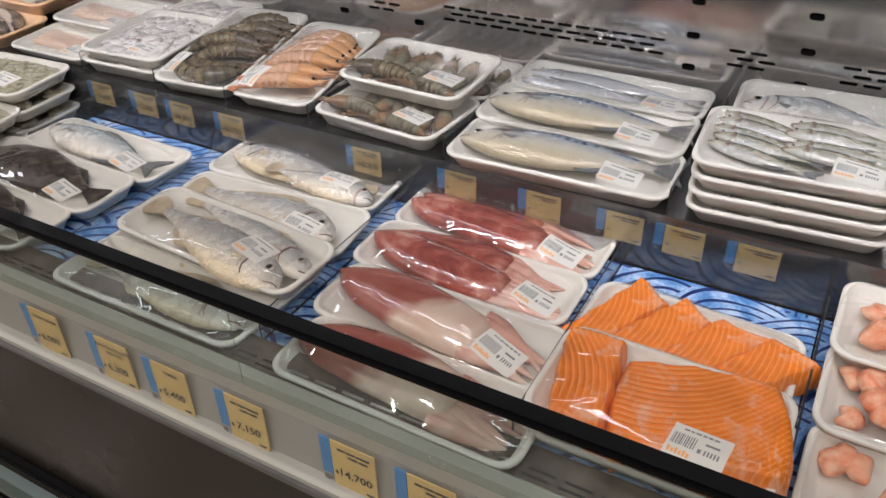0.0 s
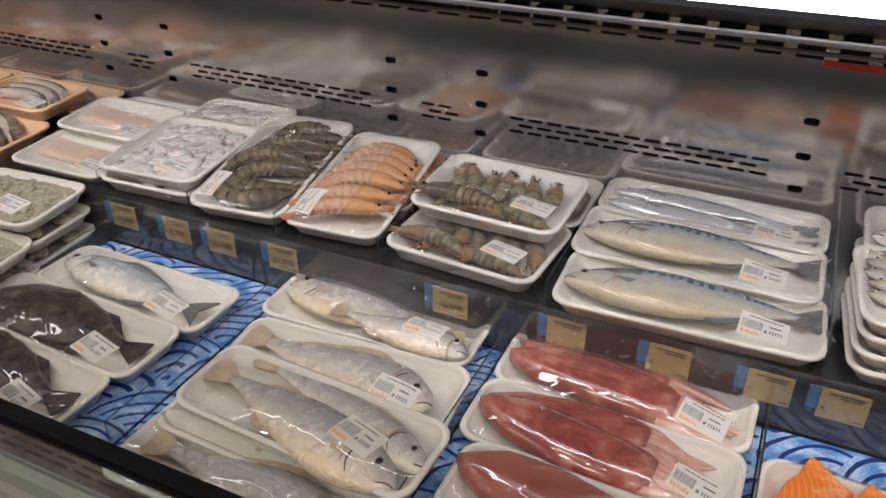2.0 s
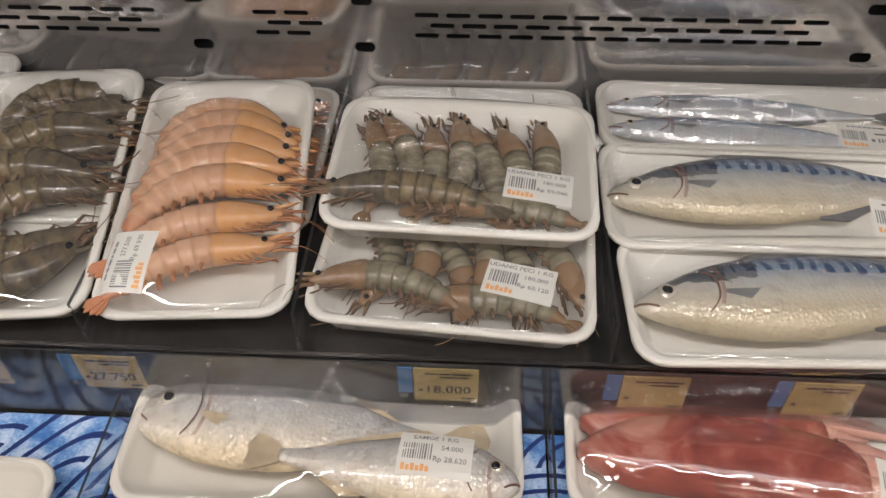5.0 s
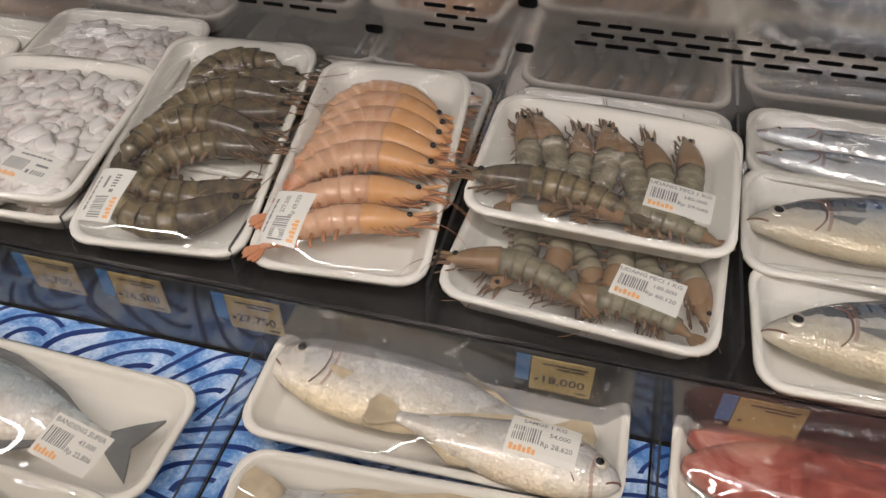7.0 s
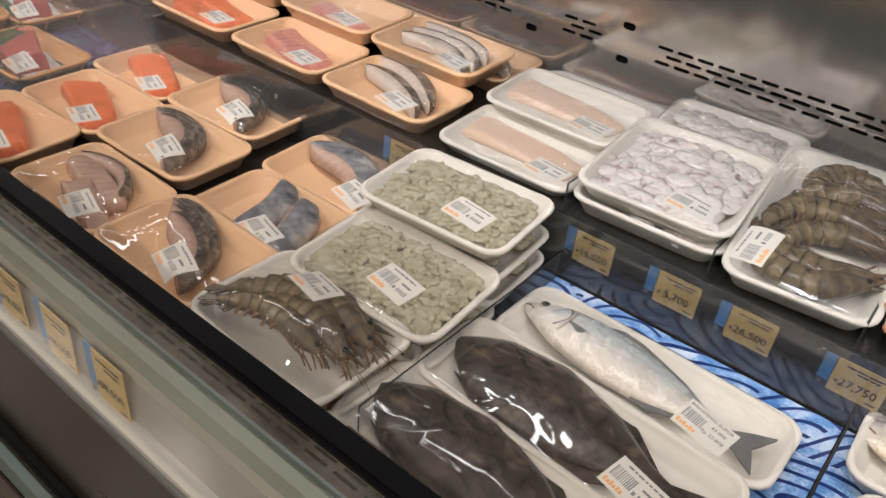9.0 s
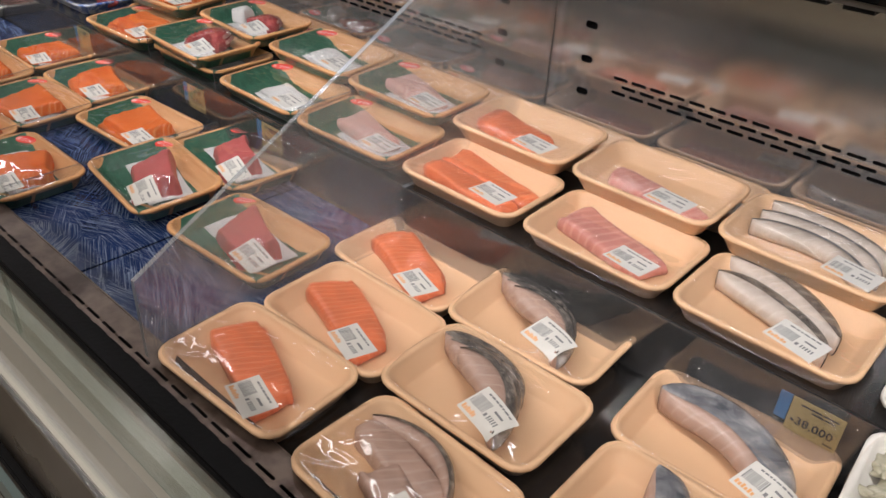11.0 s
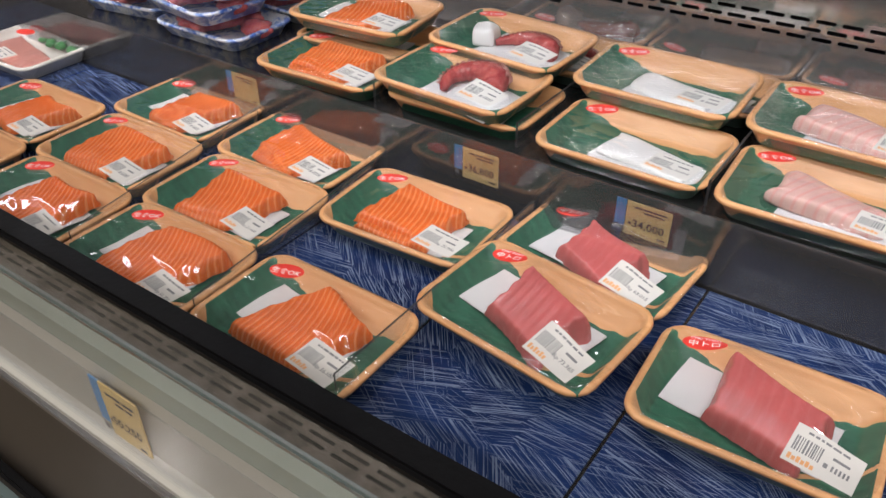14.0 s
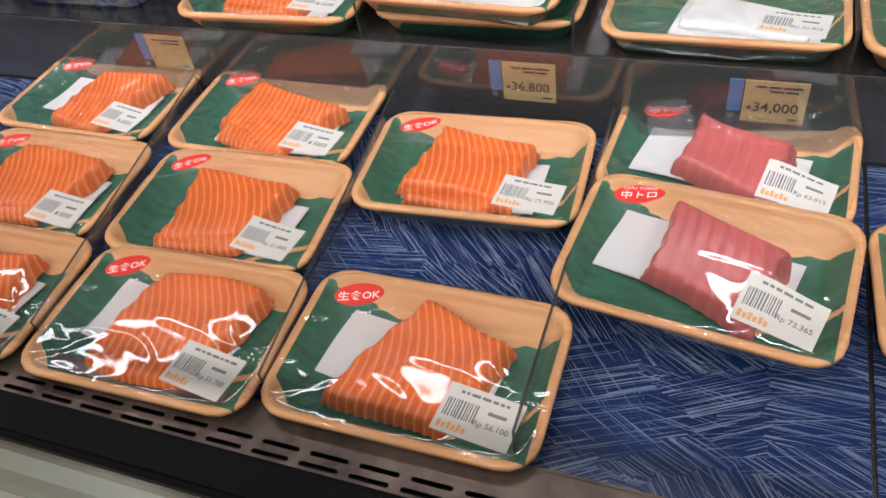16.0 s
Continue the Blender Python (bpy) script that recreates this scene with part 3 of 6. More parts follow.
def film_over(w, d, h, contents, rng, slack=0.0012):
    """A membrane pulled over the rim and whatever stands above it, with its skirt down the tray's sides."""
    vs, fs = [], []
    for me, m in contents:
        i = len(vs)
        vs += [m @ v.co for v in me.vertices]
        fs += [tuple(k + i for k in p.vertices) for p in me.polygons]
    tree = BVHTree.FromPolygons(vs, fs) if vs else None
    nx, ny = 44, 32
    us, vv = np.linspace(-1, 1, nx), np.linspace(-1, 1, ny)
    U, V = np.meshgrid(us, vv, indexing="ij")
    k = 0.42
    X = w / 2 * U * (1 - k * (1 - np.sqrt(1 - V ** 2 * np.abs(U) ** 4 / 2)))
    Y = d / 2 * V * (1 - k * (1 - np.sqrt(1 - U ** 2 * np.abs(V) ** 4 / 2)))
    low = np.full((nx, ny), -1.0)
    if tree:
        for i in range(1, nx - 1):
            for j in range(1, ny - 1):
                hit = tree.ray_cast(Vector((X[i, j], Y[i, j], 0.5)), Vector((0, 0, -1)))
                if hit[0] is not None:
                    low[i, j] = hit[0].z + slack
    grown = low.copy()
    for a in (-1, 0, 1):
        for b in (-1, 0, 1):
            grown[1:-1, 1:-1] = np.maximum(grown[1:-1, 1:-1], low[1 + a:nx - 1 + a, 1 + b:ny - 1 + b])
    low = np.where(low > 0, grown, np.where(grown > 0, grown - 0.001, -1))
    Z = np.maximum(low, h + 0.0006)
    Z[0, :] = Z[-1, :] = Z[:, 0] = Z[:, -1] = h + 0.0006
    for _ in range(150):
        mean = (Z[2:, 1:-1] + Z[:-2, 1:-1] + Z[1:-1, 2:] + Z[1:-1, :-2]) / 4
        Z[1:-1, 1:-1] = np.maximum(mean - 0.00002, low[1:-1, 1:-1])
    for q in range(14):
        mean = (Z[2:, 1:-1] + Z[:-2, 1:-1] + Z[1:-1, 2:] + Z[1:-1, :-2]) / 4
        Z[1:-1, 1:-1] = mean if q > 9 else np.maximum(mean, low[1:-1, 1:-1] - 0.0003)
    Z[1:-1, 1:-1] += 0.0006
    verts = [(X[i, j], Y[i, j], Z[i, j]) for i in range(nx) for j in range(ny)]
    faces = [(i * ny + j, (i + 1) * ny + j, (i + 1) * ny + j + 1, i * ny + j + 1) for i in range(nx - 1) for j in range(ny - 1)]
    top = BVHTree.FromPolygons([Vector(v) for v in verts], faces)
    loop = [(i, 0) for i in range(nx)] + [(nx - 1, j) for j in range(1, ny)] + [(i, ny - 1) for i in range(nx - 2, -1, -1)] + [(0, j) for j in range(ny - 2, 0, -1)]
    at = len(verts)
    for i, j in loop:
        verts.append((X[i, j] * 1.008, Y[i, j] * 1.010, h - 0.003))
    for i, j in loop:
        verts.append((X[i, j] * 0.93, Y[i, j] * 0.90, 0.003 + 0.002 * rng.random()))
    k = len(loop)
    for s in range(k):
        e = (s + 1) % k
        a, b = loop[s], loop[e]
        faces.append((a[0] * ny + a[1], b[0] * ny + b[1], at + e, at + s)[::-1])
        faces.append((at + s, at + e, at + k + e, at + k + s)[::-1])
    return mesh_of("film", verts, faces, FILM), top


def drape(geo, m2, top, lift, z0):
    """Flat lettering laid on the film at a 2D pose."""
    c, s, tx, ty = m2
    out = []
    for x, y in geo[0]:
        px, py = c * x - s * y + tx, s * x + c * y + ty
        hit = top.ray_cast(Vector((px, py, 0.5)), Vector((0, 0, -1)))
        out.append((px, py, (hit[0].z if hit[0] is not None else z0) + lift))
    return out, geo[1]


def grid_geometry(w, d, nx, ny):
    vs = [(-w / 2 + w * i / nx, -d / 2 + d * j / ny) for i in range(nx + 1) for j in range(ny + 1)]
    fs = [(i * (ny + 1) + j, (i + 1) * (ny + 1) + j, (i + 1) * (ny + 1) + j + 1, i * (ny + 1) + j + 1) for i in range(nx) for j in range(ny)]
    return vs, fs


def oval_geometry(w, d):
    vs = [(0, 0)] + [(w / 2 * f * math.cos(a), d / 2 * f * math.sin(a)) for f in (0.5, 1.0) for a in np.linspace(0, 2 * math.pi, 20, endpoint=False)]
    fs = [(0, 1 + i, 1 + (i + 1) % 20) for i in range(20)] + [(1 + i, 21 + i, 21 + (i + 1) % 20, 1 + (i + 1) % 20) for i in range(20)]
    return vs, fs


def sticker(parent, top, h, x, y, turn, rng, title="", per_kg="", price="", w=0.050, d=0.034):
    m2 = (math.cos(radians(turn)), math.sin(radians(turn)), x, y)

    def lay(name, geo, material, lift, under, label="", kind=""):
        vs, fs = drape(geo, m2, top, lift, h)
        return tagged(child(name, mesh_of(name, vs, fs, material, False), under, None, label, False), kind=kind)

    card = lay("price_label", grid_geometry(w, d, 10, 7), LABEL, 0.0011, parent, "white printed price label")
    bars, bx = [], -w * 0.44
    while bx < -w * 0.04:
        step = rng.uniform(0.0005, 0.0014)
        bars.append((bx, bx + step, -d * 0.17, d * 0.20))
        bx += step + rng.uniform(0.0005, 0.0011)
    lay("barcode", bars_geometry(bars), INK_GREY, 0.0015, card, "", "stuff")
    lines = []
    if title:
        lines.append(shifted(text_geometry(title, 0.0056), -0.001, d * 0.36))
    else:
        bx = -w * 0.32
        while bx < w * 0.3:
            step = rng.uniform(0.002, 0.006)
            lines.append(bars_geometry([(bx, bx + step, d * 0.33, d * 0.39)]))
            bx += step + 0.0012
    lines.append(shifted(text_geometry(per_kg, 0.0055), w * 0.22, d * 0.12) if per_kg else bars_geometry([(w * 0.10, w * 0.34, d * 0.08, d * 0.15)]))
    if price:
        lines.append(shifted(text_geometry("Rp " + price, 0.0056), w * 0.20, -d * 0.14))
    else:
        lines.append(bars_geometry([(w * 0.02, w * 0.08, -d * 0.20, -d * 0.08)] + [(w * (0.13 + 0.055 * i), w * (0.16 + 0.055 * i), -d * 0.21, -d * 0.06) for i in range(5)]))
    lay("lettering", joined(lines), INK_GREY, 0.0015, card, "", "stuff")
    lay("logo_mark", bars_geometry([(-w * (0.44 - 0.065 * i), -w * (0.39 - 0.065 * i), -d * 0.42, -d * (0.31 if i % 2 else 0.27)) for i in range(6)]), INK_ORANGE, 0.0015, card, "", "stuff")


def red_oval(parent, top, h, x, y, turn, words):
    m2 = (math.cos(radians(turn)), math.sin(radians(turn)), x, y)
    vs, fs = drape(oval_geometry(0.036, 0.020), m2, top, 0.0010, h)
    ob = child("oval_sticker", mesh_of("oval_sticker", vs, fs, STICKER_RED, False), parent, None, "red oval sticker with white characters", False)
    small, big = words
    geo = joined([shifted(text_geometry(small, 0.0046), 0, 0.0056), shifted(text_geometry(big, 0.0088), 0, -0.0022)])
    vs, fs = drape(geo, m2, top, 0.0016, h)
    child("lettering", mesh_of("lettering", vs, fs, INK_WHITE, False), ob, None, "", False)


# ---- sea food shapes ----


def tube_geometry(points, r, sides=4):
    """A thin tube through points, as vertices and faces."""
    vs, fs = [], []
    for p in points:
        for j in range(sides):
            t = 2 * math.pi * j / sides
            vs.append((p[0] + r * math.cos(t), p[1] + r * math.sin(t), p[2] + r * math.sin(t + 1)))
    for i in range(len(points) - 1):
        for j in range(sides):
            fs.append((i * sides + j, i * sides + (j + 1) % sides, (i + 1) * sides + (j + 1) % sides, (i + 1) * sides + j))
    return vs, fs


@cached
def fish_parts(length, height, thick, skin, tail, seed):
    """A whole fish on its side, nose to -x, back to +y: body, fins, eye, pupil, gill and mouth lines."""
    material, fin_mat = bpy.data.materials[skin], bpy.data.materials[tail]
    blunt = skin == "croaker_skin"
    n, k = 52, 20
    at_s = [0, 0.012, 0.04, 0.09, 0.15, 0.23, 0.34, 0.5, 0.68, 0.84, 0.95, 1.0]
    tall = [0.10, 0.24, 0.42, 0.62, 0.79, 0.94, 1.0, 0.93, 0.69, 0.38, 0.23, 0.20] if blunt else [0.06, 0.15, 0.29, 0.47, 0.65, 0.84, 0.97, 1.0, 0.79, 0.42, 0.19, 0.15]
    deep = [0.10, 0.26, 0.44, 0.64, 0.80, 0.92, 1.0, 0.94, 0.70, 0.40, 0.20, 0.14]

    def skin_point(s, a, lift=0.0):
        f, g = np.interp(s, at_s, tall), np.interp(s, at_s, deep)
        plate = 1 + 0.10 * math.sin(math.pi * min(1.0, max(0.0, (s - 0.08) / 0.26))) * (s < 0.215)
        zz = math.sin(a)
        drop = -0.10 * height * (1 - f) * (s < 0.4)
        bulge = 1 + (0.10 * math.sin(math.pi * s) if math.cos(a) < 0 else -0.04)
        y = height / 2 * f * math.cos(a) * bulge + 0.05 * height * math.sin(s * 3.1 + seed) + drop
        z = thick * 0.45 * (1 + zz * g * plate * (1.0 if zz > 0 else 0.9)) + (lift if zz > 0 else 0)
        return (-length / 2 + s * length * 0.88, y, z)

    rings = [[skin_point(i / (n - 1), 2 * math.pi * j / k) for j in range(k)] for i in range(n)]
    body = rings_mesh("fish", rings, material)
    x1, yt, zt = length * 0.37, rings[-1][0][1] - height * 0.1, thick * 0.45
    if blunt:
        outline = [(x1, yt + height * 0.10), (x1 + length * 0.05, yt + height * 0.22), (x1 + length * 0.11, yt + height * 0.27), (x1 + length * 0.135, yt + height * 0.10),
                   (x1 + length * 0.125, yt - height * 0.05), (x1 + length * 0.13, yt - height * 0.20), (x1 + length * 0.10, yt - height * 0.27), (x1 + length * 0.05, yt - height * 0.20), (x1, yt - height * 0.10)]
    else:
        outline = [(x1, yt + height * 0.09), (x1 + length * 0.06, yt + height * 0.26), (x1 + length * 0.13, yt + height * 0.42), (x1 + length * 0.10, yt + height * 0.12),
                   (x1 + length * 0.085, yt), (x1 + length * 0.10, yt - height * 0.12), (x1 + length * 0.13, yt - height * 0.40), (x1 + length * 0.06, yt - height * 0.24), (x1, yt - height * 0.09)]
    fins = [fin_mesh("tail_fin", outline, zt, 0.0014, fin_mat)]
    back = [skin_point(q, 0.0) for q in (0.32, 0.42, 0.52, 0.64, 0.76, 0.86)]
    rise = (0.02, 0.14, 0.13, 0.09, 0.08, 0.02)
    edge = [(x - (0.01 if i else 0) * length, y + height * r) for i, ((x, y, _), r) in enumerate(zip(back, rise))]
    fins.append(fin_mesh("dorsal_fin", edge + [(x, y - height * 0.06) for x, y, _ in back[::-1]], zt, 0.0012, fin_mat))
    belly = [skin_point(q, math.pi) for q in (0.62, 0.70, 0.80)]
    fins.append(fin_mesh("anal_fin", [(x + 0.01 * length, y - height * r) for (x, y, _), r in zip(belly, (0.02, 0.12, 0.03))] + [(x, y + height * 0.05) for x, y, _ in belly[::-1]], zt, 0.0012, fin_mat))
    vs, fs = [], []
    for i in range(6):
        q = i / 5
        for j in range(5):
            w = j / 4
            c = -0.14 - 0.10 * w - 0.10 * q + (w - 0.5) * -0.12 * q
            vs.append(skin_point(0.235 + 0.095 * q * (1 - 0.35 * w), math.acos(c), 0.0012 + 0.0006 * (j % 2)))
    fs = [(i * 5 + j, (i + 1) * 5 + j, (i + 1) * 5 + j + 1, i * 5 + j + 1) for i in range(5) for j in range(4)]
    fins.append(mesh_of("side_fin", vs, fs, fin_mat))
    es, ec = (0.105, 0.30) if blunt else (0.088, 0.22)
    ex, ey, ez = skin_point(es, math.acos(ec), -0.0006)
    r = min(0.0068, height * 0.105)
    eye = disc_dome("eye", ex, ey, ez, r, 0.0022, EYE_RING)
    pupil = disc_dome("pupil", ex, ey, ez + 0.0014, r * 0.62, 0.0014, EYE_DARK)
    gill = [skin_point(0.222 - 0.035 * abs(q) ** 2.2, math.acos(max(-0.9, min(0.9, -0.05 + 0.62 * q))), 0.0004) for q in np.linspace(-1, 1, 13)]
    mouth = [skin_point(0.001 + 0.058 * q, math.acos(-0.10 - 0.42 * q), 0.0003) for q in np.linspace(0, 1, 7)]
    lines = [mesh_of("gill_line", *tube_geometry(gill, 0.0007), GILL), mesh_of("mouth_line", *tube_geometry(mouth, 0.0007), GILL)]
    return body, fins, eye, pupil, lines


def fin_mesh(name, outline, z, t, material):
    k = len(outline)
    vs = [(x, y, z + t) for x, y in outline] + [(x, y, z - t) for x, y in outline]
    fs = [tuple(range(k)), tuple(range(k, 2 * k))[::-1]] + [(i, i + k, (i + 1) % k + k, (i + 1) % k) for i in range(k)]
    return mesh_of(name, vs, fs, material, False)


def disc_dome(name, x, y, z, r, h, material):
    rings = []
    for f, e in ((1.0, 0.0), (0.9, 0.45), (0.6, 0.85), (0.15, 1.0)):
        rings.append([(x + r * f * math.cos(a), y + r * f * math.sin(a), z + h * e) for a in np.linspace(0, 2 * math.pi, 12, endpoint=False)])
    return rings_mesh(name, rings, material, False, True)


@cached
def prawn_parts(size, bend, seed, skin):
    """A prawn on its side, head to -x, back to +y: shell with six overlapping tail rings, legs, tail fan, eye."""
    material = bpy.data.materials[skin]
    limb = ORANGE_LIMB if skin.startswith("orange") else WHISKER
    rng = random.Random(seed)
    steps = 120
    path, head_to = [Vector((0, 0, 0))], []
    for i in range(steps + 1):
        q = i / steps
        a = -radians(bend) * (max(0.0, q - 0.28) / 0.72) + 0.12 * math.sin(q * 6 + seed) * 0.4
        head_to.append(a)
        path.append(path[-1] + Vector((math.cos(a), math.sin(a), 0)) * (size / steps))
    chord = path[-1] - path[0]
    turn = Matrix.Rotation(-math.atan2(chord.y, chord.x), 3, "Z")
    path = [turn @ p for p in path]
    head_to = [a - math.atan2(chord.y, chord.x) for a in head_to]
    mid = Vector(((min(p.x for p in path) + max(p.x for p in path)) / 2, (min(p.y for p in path) + max(p.y for p in path)) / 2, 0))
    path = [p - mid for p in path]

    def spine(q):
        i = min(steps, max(0, round(q * steps)))
        a = head_to[i]
        return path[i], Vector((math.cos(a), math.sin(a), 0)), Vector((-math.sin(a), math.cos(a), 0))

    sections = [(0.0, 0.014), (0.035, 0.034), (0.08, 0.056), (0.15, 0.082), (0.23, 0.100), (0.31, 0.110), (0.348, 0.111), (0.356, 0.098)]
    for j, r in enumerate((0.108, 0.110, 0.105, 0.096, 0.084, 0.068)):
        a = 0.362 + 0.088 * j
        sections += [(a, r * 0.965), (a + 0.026, r * 0.99), (a + 0.064, r * 1.01), (a + 0.084, r * 1.02), (a + 0.087, r * 0.985)]
    sections += [(0.905, 0.046), (0.95, 0.034), (1.0, 0.012)]
    k, flat, base = 12, 0.80, size * 0.088
    rings, along = [], []
    for q, r in sections:
        c, fwd, out = spine(q)
        r *= size
        rings.append([tuple(c + out * (r * math.cos(t) * (1.0 if math.cos(t) > 0 else 0.86)) + Vector((0, 0, base + r * flat * math.sin(t)))) for t in np.linspace(0, 2 * math.pi, k, endpoint=False)])
        along.append(q)
    body = rings_mesh("prawn", rings, material, True, True, along)
    c, fwd, out = spine(0.05)
    spike = [c + out * size * 0.040 + Vector((0, 0, base)), c - fwd * size * 0.10 + out * size * 0.066 + Vector((0, 0, base)), c - fwd * size * 0.15 + out * size * 0.074 + Vector((0, 0, base))]
    horn = rings_mesh("rostrum", [[tuple(p + Vector((0, r * math.cos(t), r * math.sin(t)))) for t in np.linspace(0, 2 * math.pi, 5, endpoint=False)] for p, r in zip(spike, (size * 0.020, size * 0.011, size * 0.002))], material, True, True, (0.1, 0.05, 0.0))
    parts = []
    for _ in range(2):
        ln, curl, aim = size * rng.uniform(0.25, 0.42), rng.uniform(-1.6, 1.6), rng.uniform(-0.25, 0.35)
        p, d, pts = c - fwd * size * 0.03, -fwd, []
        for i in range(9):
            pts.append((p.x, p.y, base * (1.1 + 0.05 * i)))
            d = Matrix.Rotation(curl / 8 + (aim if i == 0 else 0), 3, "Z") @ d
            p = p + d * ln / 8
        parts.append(tube_geometry(pts, 0.00038, 3))
    for q in range(4):
        p0 = c - fwd * size * 0.02 + out * size * (0.022 - 0.022 * q)
        tip = p0 - fwd * size * rng.uniform(0.10, 0.16) + out * size * rng.uniform(-0.05, 0.03)
        parts.append(tube_geometry([(p0.x, p0.y, base), ((p0.x + tip.x) / 2, (p0.y + tip.y) / 2, base * 1.2), (tip.x, tip.y, base)], size * 0.0075, 4))
    for q in range(5):
        c1, f1, o1 = spine(0.13 + 0.045 * q)
        knee = c1 - o1 * size * rng.uniform(0.09, 0.115) - f1 * size * rng.uniform(0.02, 0.08)
        tip = knee - f1 * size * rng.uniform(0.06, 0.12) - o1 * size * rng.uniform(-0.04, 0.02)
        root = c1 - o1 * size * 0.06
        parts.append(tube_geometry([(root.x, root.y, base * 1.3), (knee.x, knee.y, base * rng.uniform(0.9, 1.5)), (tip.x, tip.y, base * rng.uniform(0.5, 1.1))], size * 0.0065, 4))
    for q in range(5):
        c1, f1, o1 = spine(0.40 + 0.09 * q)
        root, tip = c1 - o1 * size * 0.07, c1 - o1 * size * rng.uniform(0.115, 0.15) + f1 * size * rng.uniform(0.02, 0.06)
        parts.append(tube_geometry([(root.x, root.y, base * 1.25), ((root.x + tip.x) / 2, (root.y + tip.y) / 2, base * 1.3), (tip.x, tip.y, base * 1.0)], size * 0.011, 4))
    legs = mesh_of("leg_fringe", *joined(parts), limb, True)
    c, fwd, out = spine(0.955)
    blades = []
    for q in (-2, -1, 0, 1, 2):
        d = (fwd + out * 0.24 * q).normalized()
        w, ln = size * (0.020 if q else 0.014), size * (0.155 - 0.012 * abs(q))
        side = Vector((-d.y, d.x, 0))
        lift = Vector((0, 0, base + size * 0.006 * (2 - abs(q))))
        loop = [c + lift + d * (ln * u) + side * (w * v) for u, v in ((0.0, 0.4), (0.45, 1.0), (0.85, 0.9), (1.0, 0.0), (0.85, -0.9), (0.45, -1.0), (0.0, -0.4))]
        m = len(loop)
        vs = [tuple(p) for p in loop] + [tuple(p - Vector((0, 0, 0.0012))) for p in loop]
        blades.append((vs, [tuple(range(m)), tuple(range(m, 2 * m))[::-1]] + [(i, i + m, (i + 1) % m + m, (i + 1) % m) for i in range(m)]))
    vs, fs = joined(blades)
    tail = mesh_of("tail_fan", vs, fs, material, False, [0.97] * len(vs))
    c, fwd, out = spine(0.075)
    spot = c + out * size * 0.018 - fwd * size * 0.012
    eye = disc_dome("eye", spot.x, spot.y, base + size * 0.036, size * 0.019, size * 0.020, EYE_DARK)
    return body, horn, legs, tail, eye


@cached
def lump_mesh(count, w, d, h, size, seed, material_name, stretch, flat=0.75):
    """A loose heap of small curled pieces."""
    rng = random.Random(seed)
    vs, fs = [], []
    k, n = 6, 7
    for _ in range(count):
        x, y = rng.uniform(-w / 2, w / 2), rng.uniform(-d / 2, d / 2)
        dome = 1 - 0.5 * ((2 * x / w) ** 4 + (2 * y / d) ** 4)
        z = 0.005 + h * dome * rng.uniform(0.55, 0.95)
        turn, s = rng.uniform(0, 6.28), size * rng.uniform(0.7, 1.25)
        bendy = rng.uniform(0.5, 1.3) * stretch
        i0 = len(vs)
        for i in range(n):
            q = i / (n - 1) - 0.5
            a = turn + bendy * q
            cx, cy = x + stretch * s * q * math.cos(a), y + stretch * s * q * math.sin(a)
            rr = s * 0.5 * math.sqrt(max(0.02, 1 - (2 * q) ** 2 * 0.96))
            for j in range(k):
                t = 2 * math.pi * j / k
                vs.append((cx - rr * math.cos(t) * math.sin(a), cy + rr * math.cos(t) * math.cos(a), z + rr * flat * math.sin(t)))
        for i in range(n - 1):
            for j in range(k):
                fs.append((i0 + i * k + j, i0 + i * k + (j + 1) % k, i0 + (i + 1) * k + (j + 1) % k, i0 + (i + 1) * k + j))
        fs.append(tuple(i0 + j for j in range(k))[::-1])
        fs.append(tuple(i0 + (n - 1) * k + j for j in range(k)))
    return mesh_of("heap", vs, fs, bpy.data.materials[material_name])


@cached
def slab_mesh(w, d, h, seed, material_name, taper, bow):
    """A cut of flesh: uneven outline, domed top, one end thinner, bowed by bow metres."""
    rng = random.Random(seed)
    k = 40
    wob = [rng.uniform(0.0, 6.3) for _ in range(4)]
    rings = []
    for f, z in ((0.97, 0.0), (1.0, h * 0.14), (0.995, h * 0.45), (0.965, h * 0.72), (0.91, h * 0.89), (0.83, h * 0.97), (0.6, h * 1.02), (0.3, h * 1.04)):
        ring = []
        for i in range(k):
            a = 2 * math.pi * i / k
            c, s = math.cos(a), math.sin(a)
            p = 0.27
            x = w / 2 * math.copysign(abs(c) ** p, c)
            y = d / 2 * math.copysign(abs(s) ** p, s)
            e = 1 + 0.065 * math.sin(3 * a + wob[0]) + 0.035 * math.sin(7 * a + wob[1])
            x, y = x * f * e, y * f * e * (1 - taper * (x / w + 0.5) * 0.5)
            y += bow * (1 - (2 * x / w) ** 2)
            ring.append((x, y, max(0.0, z * (1 - taper * 0.55 * (x / w + 0.5)) + (z > h * 0.5) * 0.09 * h * math.sin(7 * x / w + 3 * y / d + wob[2]))))
        rings.append(ring)
    return rings_mesh("cut", rings, bpy.data.materials[material_name])


